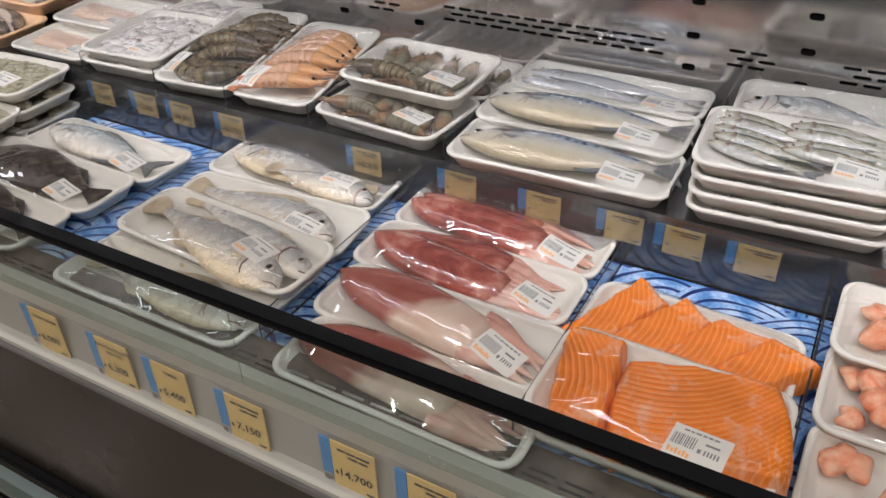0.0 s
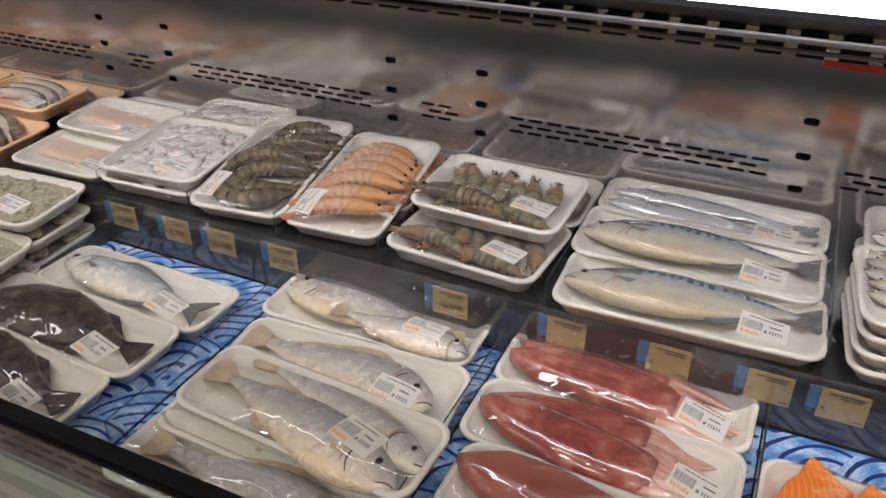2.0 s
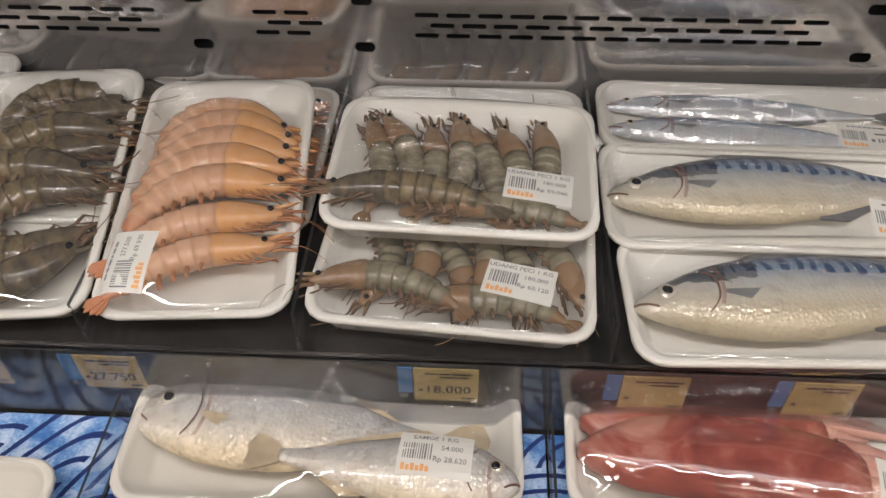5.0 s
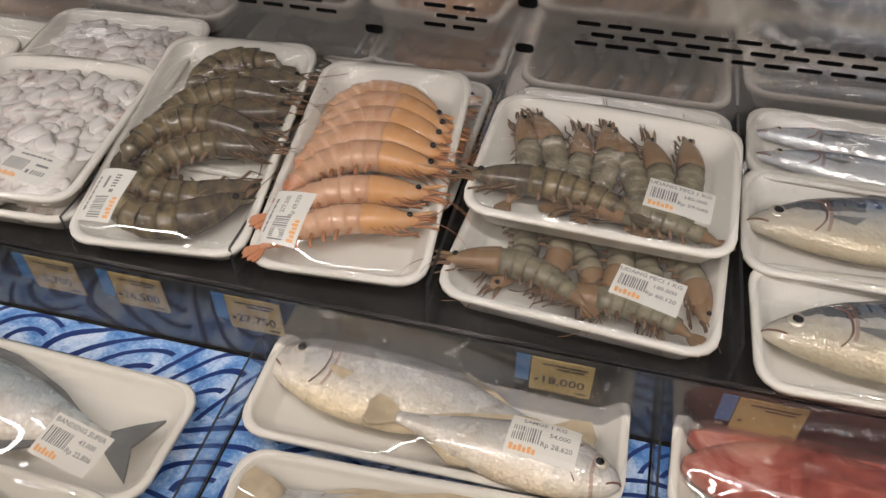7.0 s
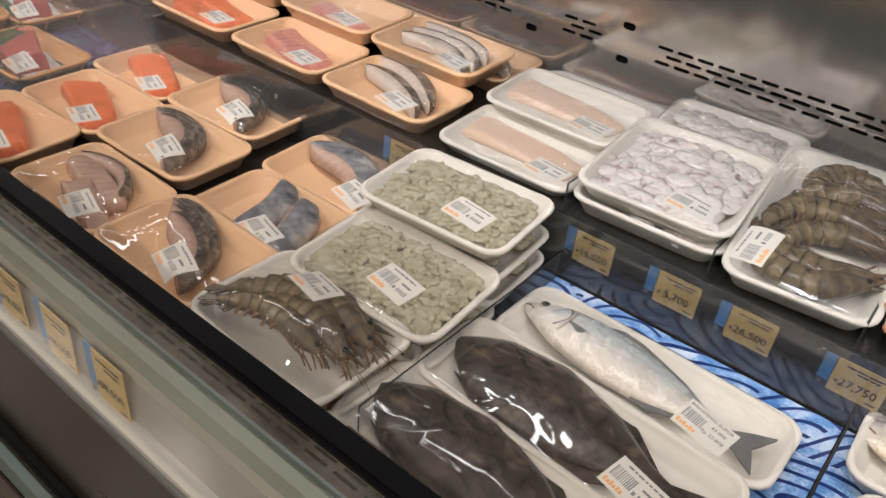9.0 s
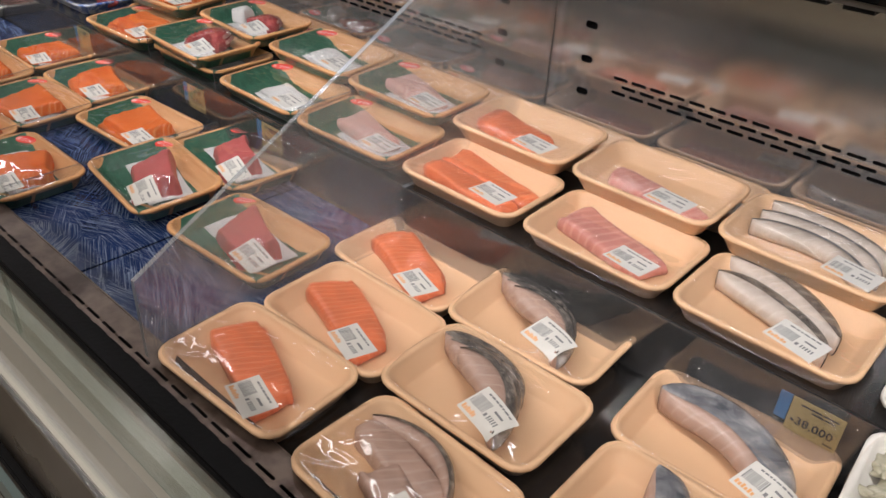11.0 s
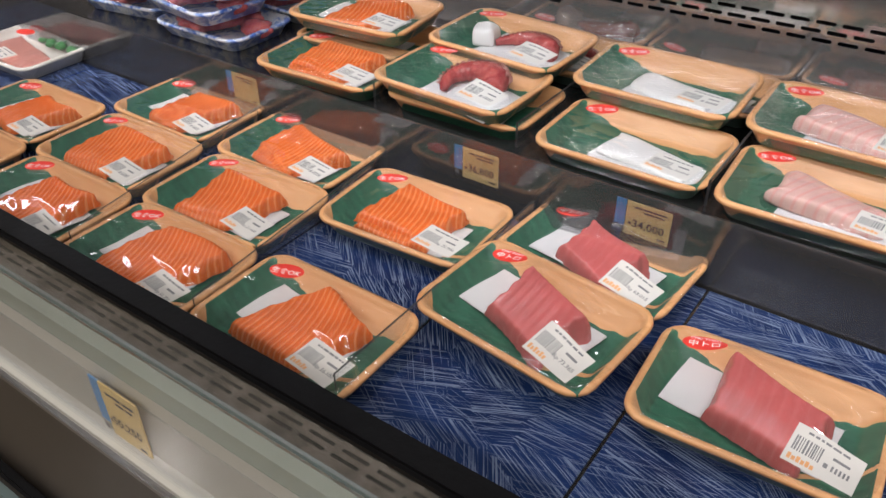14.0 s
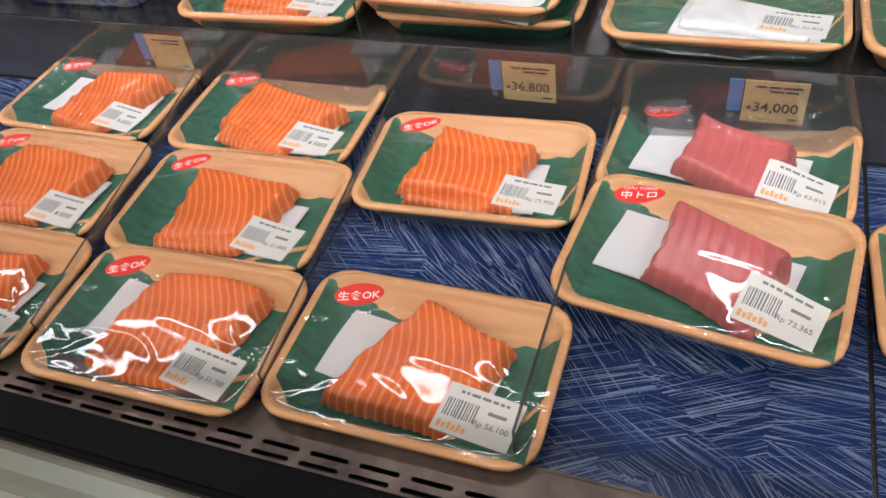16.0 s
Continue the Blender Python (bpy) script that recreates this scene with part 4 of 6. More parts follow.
@cached
def block_mesh(w, d, h, seed, material_name, lean, pitch, fall):
    """A cut block: slanted outline, crisp sides, a top ridged across by its muscle layers and falling to the front."""
    rng = random.Random(seed)
    nx, ny = 66, 34
    ph = [rng.uniform(0, 6.3) for _ in range(4)]
    vs = []
    for i in range(nx + 1):
        for j in range(ny + 1):
            u, v = i / nx, j / ny
            y = (v - 0.5) * d * (1 + 0.10 * math.sin(3.4 * u + ph[0]))
            x = (u - 0.5) * w * (1 + 0.09 * math.sin(3.2 * v + ph[1])) + lean * y + 0.0012 * math.sin(23 * v + ph[2])
            layer = (x + 0.35 * y + 5.0 * y * y) / pitch
            ridge = abs(2 * (layer % 1.0) - 1)
            y += 0.0065 * (0.0066 / pitch) ** 2 * ridge * (v - 0.5) * (1 if v > 0.5 else 0.6) + 0.004 * math.sin(2.2 * u + ph[2]) * v
            rim = min(u * w, (1 - u) * w, v * d, (1 - v) * d)
            z = h * (1 - fall * (1 - v) ** 1.5) * (0.25 + 0.75 * min(1.0, rim / 0.0045) ** 0.5)
            vs.append((x, y, z - 0.0016 * (0.0066 / pitch) ** 2 * ridge * min(1, rim / 0.003) + 0.0010 * math.sin(4 * u + 3 * v + ph[3])))
    m = ny + 1
    fs = [(i * m + j, (i + 1) * m + j, (i + 1) * m + j + 1, i * m + j + 1) for i in range(nx) for j in range(ny)]
    loop = [i * m for i in range(nx + 1)] + [nx * m + j for j in range(1, m)] + [i * m + ny for i in range(nx - 1, -1, -1)] + [j for j in range(ny - 1, 0, -1)]
    at = len(vs)
    vs += [(vs[q][0] * 1.01, vs[q][1] * 1.01, 0.0) for q in loop]
    k = len(loop)
    fs += [(loop[q], at + q, at + (q + 1) % k, loop[(q + 1) % k]) for q in range(k)]
    return mesh_of("cut", vs, fs, bpy.data.materials[material_name])


@cached
def cutlet_parts(w, d, h, seed, flesh, skin, cover):
    """A crescent cutlet with a strip of skin along its outer side."""
    rng = random.Random(seed)
    n, k = 18, 8
    rings, strip = [], []
    for i in range(n):
        s = i / (n - 1)
        a = radians(104) * (s - 0.5)
        r = w / 1.58
        c = Vector((r * math.sin(a), r * 0.66 * math.cos(a) - r * 0.5 + 0.03 * w * math.sin(5 * s + seed), 0))
        out = Vector((math.sin(a), math.cos(a), 0)).normalized()
        t = d * (1.15 - 0.4 * s) * max(0.06, 1 - abs(2 * s - 1) ** 3.2) ** 0.6
        rings.append([tuple(c + out * (t * 0.5 * math.cos(b)) + Vector((0, 0, h * 0.5 + h * 0.5 * math.copysign(abs(math.sin(b)) ** 0.6, math.sin(b))))) for b in np.linspace(0, 2 * math.pi, k, endpoint=False)])
        strip.append([tuple(c + out * (t * 0.5 * math.cos(b) + 0.0008) + Vector((0, 0, h * 0.5 + (h * 0.5 + 0.0006) * math.copysign(abs(math.sin(b)) ** 0.6, math.sin(b))))) for b in np.linspace(-1.9, cover, k)])
    body = rings_mesh("cutlet", rings, bpy.data.materials[flesh])
    vs = [p for r in strip for p in r]
    fs = [(i * k + j, i * k + j + 1, (i + 1) * k + j + 1, (i + 1) * k + j) for i in range(n - 1) for j in range(k - 1)]
    return body, mesh_of("skin", vs, fs, bpy.data.materials[skin])


@cached
def mantle_parts(length, wide, thick, seed, skin, pale):
    """A squid body: pointed mantle, pale fore part with short arms."""
    rng = random.Random(seed)
    n, k = 20, 12
    rings = []
    for i in range(n):
        s = i / (n - 1)
        f = np.interp(s, [0, 0.06, 0.2, 0.5, 0.8, 0.97, 1], [0.10, 0.42, 0.80, 1.0, 0.93, 0.80, 0.6])
        x = -length / 2 + length * 0.72 * s
        y0 = 0.10 * wide * math.sin(3 * s + seed)
        rings.append([(x, y0 + wide / 2 * f * math.cos(a), thick * (0.46 + 0.5 * (0.55 + 0.45 * f) * math.sin(a)) + 0.0) for a in np.linspace(0, 2 * math.pi, k, endpoint=False)])
    body = rings_mesh("squid", rings, bpy.data.materials[skin])
    vs, fs = [], []
    for q in range(7):
        yy = wide * 0.36 * (q / 3 - 1)
        ln = length * rng.uniform(0.22, 0.34)
        sway = rng.uniform(-0.3, 0.3)
        i0, m = len(vs), 8
        for i in range(m):
            s = i / (m - 1)
            r = np.interp(s, [0, 0.25, 1], [wide * 0.12, wide * 0.13, wide * 0.025])
            for a in np.linspace(0, 2 * math.pi, 7, endpoint=False):
                vs.append((length * 0.17 + ln * s, yy * (1 - 0.25 * s) + sway * ln * s * s + r * math.cos(a), r + thick * 0.25 * (1 - s) + r * 0.9 * math.sin(a)))
        for i in range(m - 1):
            for j in range(7):
                fs.append((i0 + i * 7 + j, i0 + i * 7 + (j + 1) % 7, i0 + (i + 1) * 7 + (j + 1) % 7, i0 + (i + 1) * 7 + j))
        fs.append(tuple(i0 + (m - 1) * 7 + j for j in range(7)))
    return body, mesh_of("arm_cluster", vs, fs, bpy.data.materials[pale])


@cached
def flatfish_parts(length, wide, thick, seed):
    n, k = 24, 16
    rings = []
    for i in range(n):
        s = i / (n - 1)
        f = np.interp(s, [0, 0.04, 0.15, 0.42, 0.7, 0.9, 1], [0.12, 0.35, 0.72, 1.0, 0.72, 0.24, 0.12])
        x = -length / 2 + s * length * 0.88
        rings.append([(x, wide / 2 * f * math.cos(a), thick * (0.45 + 0.5 * max(0.25, f) * math.sin(a))) for a in np.linspace(0, 2 * math.pi, k, endpoint=False)])
    body = rings_mesh("flatfish", rings, FLAT_SKIN)
    x1 = length * 0.36
    tail = fin_mesh("tail_fin", [(x1, wide * 0.06), (x1 + length * 0.13, wide * 0.2), (x1 + length * 0.14, 0), (x1 + length * 0.13, -wide * 0.2), (x1, -wide * 0.06)], thick * 0.4, 0.0014, FLAT_SKIN)
    up = [(-length * 0.42, wide * 0.30), (-length * 0.25, wide * 0.50), (-length * 0.05, wide * 0.58), (length * 0.12, wide * 0.50), (length * 0.32, wide * 0.13), (length * 0.05, wide * 0.38), (-length * 0.25, wide * 0.38)]
    fins = [tail, fin_mesh("upper_fin", up, thick * 0.3, 0.0015, FLAT_SKIN), fin_mesh("lower_fin", [(x, -y) for x, y in up][::-1], thick * 0.3, 0.0015, FLAT_SKIN)]
    return body, fins


@cached
def tentacle_parts(radius, thick, sweep, seed):
    """A curled octopus arm with its row of suckers."""
    n, k = 40, 10
    rings = []
    vs, fs = [], []
    for i in range(n):
        s = i / (n - 1)
        a = radians(sweep) * s + 0.6
        r = thick * np.interp(s, [0, 0.1, 0.6, 1], [0.75, 1.0, 0.75, 0.35])
        R = radius * (1 - 0.18 * s)
        c = Vector((R * math.cos(a), R * math.sin(a), r))
        out = Vector((math.cos(a), math.sin(a), 0))
        rr = r * (1 + 0.10 * math.sin(i * 2.1))
        rings.append([tuple(c + out * (rr * math.cos(t)) + Vector((0, 0, rr * math.sin(t)))) for t in np.linspace(0, 2 * math.pi, k, endpoint=False)])
        if i % 2 == 0 and 2 < i < n - 2:
            for lift in (0.15, 0.75):
                p = c + out * (r * math.cos(lift)) + Vector((0, 0, r * math.sin(lift)))
                i0 = len(vs)
                for e in range(6):
                    t = e * math.pi / 3
                    q = p + out * 0.0004 + Vector((-math.sin(a), math.cos(a), 0)) * (r * 0.30 * math.cos(t)) + Vector((0, 0, r * 0.30 * math.sin(t)))
                    vs.append(tuple(q))
                vs.append(tuple(p + out * 0.0052 + Vector((0, 0, 0.001))))
                fs += [(i0 + e, i0 + (e + 1) % 6, i0 + 6) for e in range(6)]
    return rings_mesh("octopus_arm", rings, OCTO_RED), mesh_of("sucker_row", vs, fs, OCTO_PALE)


@cached
def sheet_mesh(w, d, seed):
    rng = random.Random(seed)
    nx, ny = 8, 6
    ph = rng.uniform(0, 6)
    f = lambda x, y: 0.0012 * math.sin(70 * x + ph) + 0.001 * math.sin(90 * y + ph)
    vs = [(-w / 2 + w * i / nx, -d / 2 + d * j / ny, 0.0065 + f(-w / 2 + w * i / nx, -d / 2 + d * j / ny) + t) for t in (0, 0.0009) for i in range(nx + 1) for j in range(ny + 1)]
    m = (nx + 1) * (ny + 1)
    fs = []
    for i in range(nx):
        for j in range(ny):
            q = (i * (ny + 1) + j, (i + 1) * (ny + 1) + j, (i + 1) * (ny + 1) + j + 1, i * (ny + 1) + j + 1)
            fs += [q[::-1], tuple(a + m for a in q)]
    return mesh_of("paper_sheet", vs, fs, PAPER)

# ---- the shop around the case ----
X0, X1 = -4.0, 1.6
DECK, UPPER, BACK = 0.770, 0.843, 4.300


def setting(name, me, label):
    return tagged(new(name, me), label, name.split("_")[0], kind="structure")


def tiled_floor():
    n = Nodes("beige_floor_tiles")
    co = n.coords()
    b = n.node("ShaderNodeTexBrick", offset=0.0)
    n.put(b.inputs["Vector"], co)
    for i, c in ((1, (0.21, 0.175, 0.135)), (2, (0.25, 0.21, 0.16)), (3, (0.10, 0.085, 0.07))):
        b.inputs[i].default_value = (*c, 1)
    b.inputs["Scale"].default_value, b.inputs["Mortar Size"].default_value = 1.0, 0.003
    b.inputs["Brick Width"].default_value = b.inputs["Row Height"].default_value = 0.6
    vein = n.noise(co, 6, 5)
    return n.done(n.mix(0.25, b.outputs[0], n.ramp(vein, [(0.3, (0.16, 0.13, 0.095)), (0.7, (0.30, 0.26, 0.20))])), n.math("MULTIPLY_ADD", vein, 0.15, 0.12))


setting("floor", box_mesh("floor", -7.5, 4.5, -2.5, 4.6, -0.1, 0.0, tiled_floor(), 0), "polished beige stone tile floor of the shop")
setting("ceiling", box_mesh("ceiling", -7.5, 4.5, -2.5, 4.6, CEILING, CEILING + 0.1, CEIL_PAINT, 0), "plain off-white shop ceiling")
setting("wall_north", box_mesh("wall_north", -7.5, 4.5, 4.6, 4.7, 0, CEILING, WALL_PAINT, 0), "cream painted wall behind the display case")
setting("wall_south", box_mesh("wall_south", -7.5, 4.5, -2.6, -2.5, 0, CEILING, WALL_PAINT, 0), "cream painted shop wall across the aisle")
setting("wall_west", box_mesh("wall_west", -7.6, -7.5, -2.5, 4.6, 0, CEILING, WALL_PAINT, 0), "cream painted shop wall at the far end")
setting("wall_east", box_mesh("wall_east", 4.5, 4.6, -2.5, 4.6, 0, CEILING, WALL_PAINT, 0), "cream painted shop wall at the near end")
for dx, dy in DOWNLIGHTS:
    dl = thing("ceiling_downlight", "round recessed warm ceiling downlight", "light", pose(dx, dy, CEILING), "ceiling downlights")
    ring = [[(r * math.cos(a), r * math.sin(a), z) for a in np.linspace(0, 2 * math.pi, 24, endpoint=False)] for r, z in ((0.115, 0.0), (0.115, -0.012), (0.095, -0.016), (0.085, -0.008), (0.085, 0.0))]
    child("trim_ring", rings_mesh("trim_ring", ring, SILVER, False, False), dl)
    lens = [[(r * math.cos(a), r * math.sin(a), z) for a in np.linspace(0, 2 * math.pi, 24, endpoint=False)] for r, z in ((0.085, -0.002), (0.05, -0.004))]
    child("lens", rings_mesh("lens", lens, LENS, False, True), dl)

# ---- the refrigerated case ----
case = thing("refrigerated_display_case", "long open refrigerated fish display case of steel and glass", "display case", pose(0, 0, 0))
child("front_panel", extrude_mesh("front_panel", [(3.560, 0.10), (3.560, 0.775), (3.575, 0.778), (3.60, 0.77), (3.60, 0.10)], X0, X1, BODY), case, label="dark brown painted lower front")
for bz in (0.455, 0.335):
    child("bumper_strip", box_mesh("bumper_strip", X0, X1, 3.545, 3.562, bz - 0.012, bz + 0.012, BLACK, 0.004), case, label="black rubber bumper strip")
child("bumper_rail", extrude_mesh("bumper_rail", [(3.558, 0.360), (3.540, 0.372), (3.536, 0.395), (3.540, 0.418), (3.558, 0.430)], X0, X1, GREY_PAINT), case)
child("kick_plate", box_mesh("kick_plate", X0, X1, 3.62, 3.64, 0.0, 0.12, BLACK, 0.002), case)
child("price_channel", extrude_mesh("price_channel", [(3.546, 0.784), (3.532, 0.778), (3.528, 0.780), (3.528, 0.786), (3.540, 0.790), (3.548, 0.862), (3.556, 0.866), (3.560, 0.862), (3.560, 0.778)], X0, X1, CREAM), case, label="cream plastic price channel")
child("channel_edge", box_mesh("channel_edge", X0, X1, 3.524, 3.530, 0.774, 0.781, SILVER, 0.001), case)
child("channel_cover", box_mesh("channel_cover", X0, X1, 3.5315, 3.5330, 0.787, 0.858, ACRYLIC, 0), case, label="clear price channel cover", shadow=False)
child("inner_front", extrude_mesh("inner_front", [(3.560, 0.862), (3.598, 0.786), (3.604, 0.786), (3.604, 0.77), (3.590, 0.77), (3.556, 0.858)], X0, X1, GREY_PAINT), case, label="grey inner front slope")
for gx0, gx1 in ((X0, -2.88), (-2.878, -1.482), (-1.480, 0.02), (0.022, X1)):
    child("front_glass", box_mesh("front_glass", gx0, gx1, 3.5360, 3.5400, 0.8665, 0.9535, GLASS, 0.0005), case, label="low clear glass front", shadow=False)
child("top_rail", box_mesh("top_rail", X0, X1, 3.5285, 3.5465, 0.953, 0.961, BLACK, 0.0025), case, label="black top rail of the glass")
child("body_shell", extrude_mesh("body_shell", [(3.64, 0.10), (3.64, 0.764), (4.0, 0.764), (4.0, 0.836), (4.34, 0.836), (4.34, 1.95), (4.42, 1.95), (4.42, 0.10)], X0, X1, DECK_DARK), case)
child("lower_deck", box_mesh("lower_deck", X0, X1, 3.604, 4.0, 0.764, 0.768, DECK_DARK, 0.001), case, label="dark steel lower deck")
child("upper_deck", box_mesh("upper_deck", X0, X1, 3.998, 4.312, 0.837, UPPER, DECK_DARK, 0.002), case, label="dark steel upper deck")
child("riser", box_mesh("riser", X0, X1, 4.000, 4.004, 0.768, 0.837, POLISHED, 0.001), case, label="steel riser between the decks")
child("riser_cover", box_mesh("riser_cover", X0, X1, 3.9885, 3.9900, 0.772, 0.848, HAZY, 0), case, label="clear strip in front of the riser", shadow=False)


def perforated(name, rows, x0, x1, lo, hi, place, material):
    """Sheet with openings; rows: (centre, height, length, [x...]) across, place maps (x, s) to a point."""
    vs, fs = [], []

    def poly(pts):
        i = len(vs)
        vs.extend(place(*p) for p in pts)
        fs.append(tuple(range(i, i + len(pts))))

    at = lo
    for mid, tall, ln, xs in sorted(rows):
        a, b, c = mid - tall / 2, mid + tall / 2, tall * 0.28
        poly([(x0, at), (x1, at), (x1, a), (x0, a)])
        at, prev = b, None
        for x in sorted(xs) + [None]:
            l = [(x0, a), (x0, b)] if prev is None else [(prev - c, a), (prev, a + c), (prev, b - c), (prev - c, b)]
            r = [(x1, b), (x1, a)] if x is None else [(x - ln / 2 + c, b), (x - ln / 2, b - c), (x - ln / 2, a + c), (x - ln / 2 + c, a)]
            poly(l + r)
            prev = None if x is None else x + ln / 2
    poly([(x0, at), (x1, at), (x1, hi), (x0, hi)])
    return mesh_of(name, vs, fs, material, False)


pairs = [(-0.250 + 0.594 * k, -0.400 + 0.594 * k) for k in range(-5, 3)]
hole_x = [x for p in pairs for x in p]
rows = [(z, 0.0095, 0.0185, hole_x) for z in (0.907, 0.953, 1.000)]
for r, z in enumerate((0.9200, 0.9300, 0.9400)):
    xs = []
    for k, (b, a) in zip(range(-5, 3), pairs):
        count = 12 if r == 1 else 13
        xs += [b + 0.057 + (0.014 if r == 1 else 0) + 0.0282 * i for i in range(count)]
        if k != -2:
            xs += [b - 0.088 + (0.012 if r == 1 else 0) + 0.0285 * i for i in range(2)]
    rows.append((z, 0.0042, 0.0215, xs))
child("back_wall", perforated("back_wall", rows, X0, X1, UPPER, 1.175, lambda x, s: (x, BACK, s), STEEL), case, label="brushed steel back wall with air slots")
# Black sheet added behind the slots for the shade within them.
child("slot_shade_sheet", box_mesh("slot_shade_sheet", X0, X1, 4.318, 4.330, UPPER, 1.175, VOID, 0), case)
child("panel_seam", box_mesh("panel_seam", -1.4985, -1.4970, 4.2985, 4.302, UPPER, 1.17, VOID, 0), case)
grill_rows = []
for r, y in enumerate((3.6195, 3.6275, 3.6355)):
    grill_rows.append((y, 0.0034, 0.026, [X0 + 0.03 + 0.0335 * i + 0.004 * r for i in range(int((X1 - X0 - 0.06) / 0.0335))]))
child("front_grille", perforated("front_grille", grill_rows, X0, X1, 3.607, 3.660, lambda x, s: (x, s, 0.7815), GRILL), case, label="worn slotted air return grille")
child("grille_lip", box_mesh("grille_lip", X0, X1, 3.603, 3.609, 0.770, 0.784, SILVER, 0.0015), case)
# Black sheet added under the grille slots in place of their shade.
child("grille_shade_sheet", box_mesh("grille_shade_sheet", X0, X1, 3.609, 3.655, 0.769, 0.771, VOID, 0), case)
child("grille_step", box_mesh("grille_step", X0, X1, 3.6595, 3.662, 0.768, 0.782, GRILL, 0.0005), case)

child("hood", extrude_mesh("hood", [(4.30, 1.176), (4.075, 1.166), (3.890, 1.222), (3.886, 1.250), (3.852, 1.250), (3.845, 1.262), (3.845, 1.42), (3.90, 1.95), (4.34, 1.95), (4.34, 1.176)], X0, X1, BLACK), case, label="black hood over the decks")
child("hood_edge", box_mesh("hood_edge", X0, X1, 4.040, 4.044, 1.1545, 1.1585, SILVER, 0.001), case)
child("hood_line", box_mesh("hood_line", X0, X1, 3.985, 3.988, 1.1780, 1.1815, SILVER, 0.001), case)
child("hood_line", box_mesh("hood_line", X0, X1, 3.925, 3.928, 1.1960, 1.1995, SILVER, 0.001), case)
comb, cf = [], []
for i in range(int((X1 - X0) / 0.036)):
    x = X0 + 0.02 + 0.036 * i
    k = len(comb)
    for dx in (0, 0.024):
        comb += [(x + dx, 4.046, 1.150), (x + dx, 4.072, 1.150), (x + dx, 4.072, 1.168), (x + dx, 4.046, 1.168)]
    cf += [(k, k + 1, k + 5, k + 4), (k + 1, k + 2, k + 6, k + 5), (k + 3, k, k + 4, k + 7), (k, k + 3, k + 2, k + 1), (k + 4, k + 5, k + 6, k + 7)]
tagged(child("air_comb", mesh_of("air_comb", comb, cf, BLACK, False), case, label="black honeycomb air outlet"), kind="stuff")
for i in range(5):
    a = X0 + 0.1 + i * 1.11
    pts = [[(x, 3.870 + 0.007 * math.cos(t), 1.2385 + 0.007 * math.sin(t)) for t in np.linspace(0, 2 * math.pi, 14, endpoint=False)] for x in (a, a + 1.09)]
    child("lamp_tube", rings_mesh("lamp_tube", pts, TUBE), case, label="white lit lamp tube")

# load-limit strips stuck on the steel
for sx in (0.19, -1.00, -0.405 - 1.19 * 2):
    strip = thing("load_limit_strip", "red and white load limit sticker on the steel back", "sticker", pose(sx, BACK - 0.0016, 1.082))
    child("white_band", box_mesh("white_band", 0, 0.30, -0.0008, 0.0008, -0.010, 0.010, CARD_WHITE, 0), strip)
    child("red_band", box_mesh("red_band", 0, 0.30, -0.0016, -0.0009, -0.011, -0.003, STICKER_RED, 0), strip)
    for q in (0.026, 0.274):
        child("arrow", mesh_of("arrow", [(q - 0.012, -0.0021, 0.009), (q + 0.012, -0.0021, 0.009), (q, -0.0021, -0.010)], [(0, 1, 2)][::-1], STICKER_RED, False), strip)

notice = thing("wall_notice", "small white printed notice taped to the steel back", "notice", pose(-1.755, BACK - 0.002, 1.045))
child("sheet", box_mesh("sheet", -0.037, 0.037, -0.0006, 0.0006, -0.03, 0.05, CARD_WHITE, 0), notice)
vs, fs = bars_geometry([(-0.025, 0.025, 0.010, 0.012), (-0.022, 0.022, 0.002, 0.004), (-0.014, 0.014, -0.010, -0.005), (-0.026, 0.026, -0.018, -0.016), (-0.018, 0.018, -0.023, -0.021)])
child("lettering", mesh_of("lettering", [(x, -0.0012, y) for x, y in vs], fs, INK_GREY, False), notice)

# boards on the lower deck
for a, b in ((-0.72, -0.402), (-0.398, -0.087), (-0.083, 0.213), (0.217, 0.443), (0.447, 0.76)):
    tagged(new("wave_print_board", box_mesh("wave_print_board", a, b, 3.663, 3.986, 0.7685, DECK, WAVES, 0.0004)), "blue and white wave-printed board on the lower deck", "board", "wave boards")
for i in range(8):
    a = -1.487 - 0.196 * i
    tagged(new("navy_board", box_mesh("navy_board", a - 0.193, a, 3.663, 3.986, 0.7685, DECK, SCRATCH, 0.0006)), "navy board with brushed white strokes on the lower deck", "board", "navy boards")


def divider(x, profile, label, t=0.0025, swing=0.0, pane=None, rim=None):
    y0 = profile[0][0]
    ob = thing("acrylic_divider", label, "divider", pose(x, y0, 0, 0, 0, swing), "acrylic dividers")
    profile = [(y - y0, z) for y, z in profile]
    child("pane", extrude_mesh("pane", profile, -t / 2, t / 2, pane or ACRYLIC), ob, None, "", False)
    k = len(profile)
    for i in range(k):
        (y0, z0), (y1, z1) = profile[i], profile[(i + 1) % k]
        if max(z0, z1) > profile[0][1] + 0.02:
            child("edge", mesh_of("edge", [(-t / 2, y0, z0 + 0.0006), (t / 2, y0, z0 + 0.0006), (t / 2, y1, z1 + 0.0006), (-t / 2, y1, z1 + 0.0006)], [(0, 1, 2, 3)], rim or EDGE, False), ob, None, "", False)
    return ob


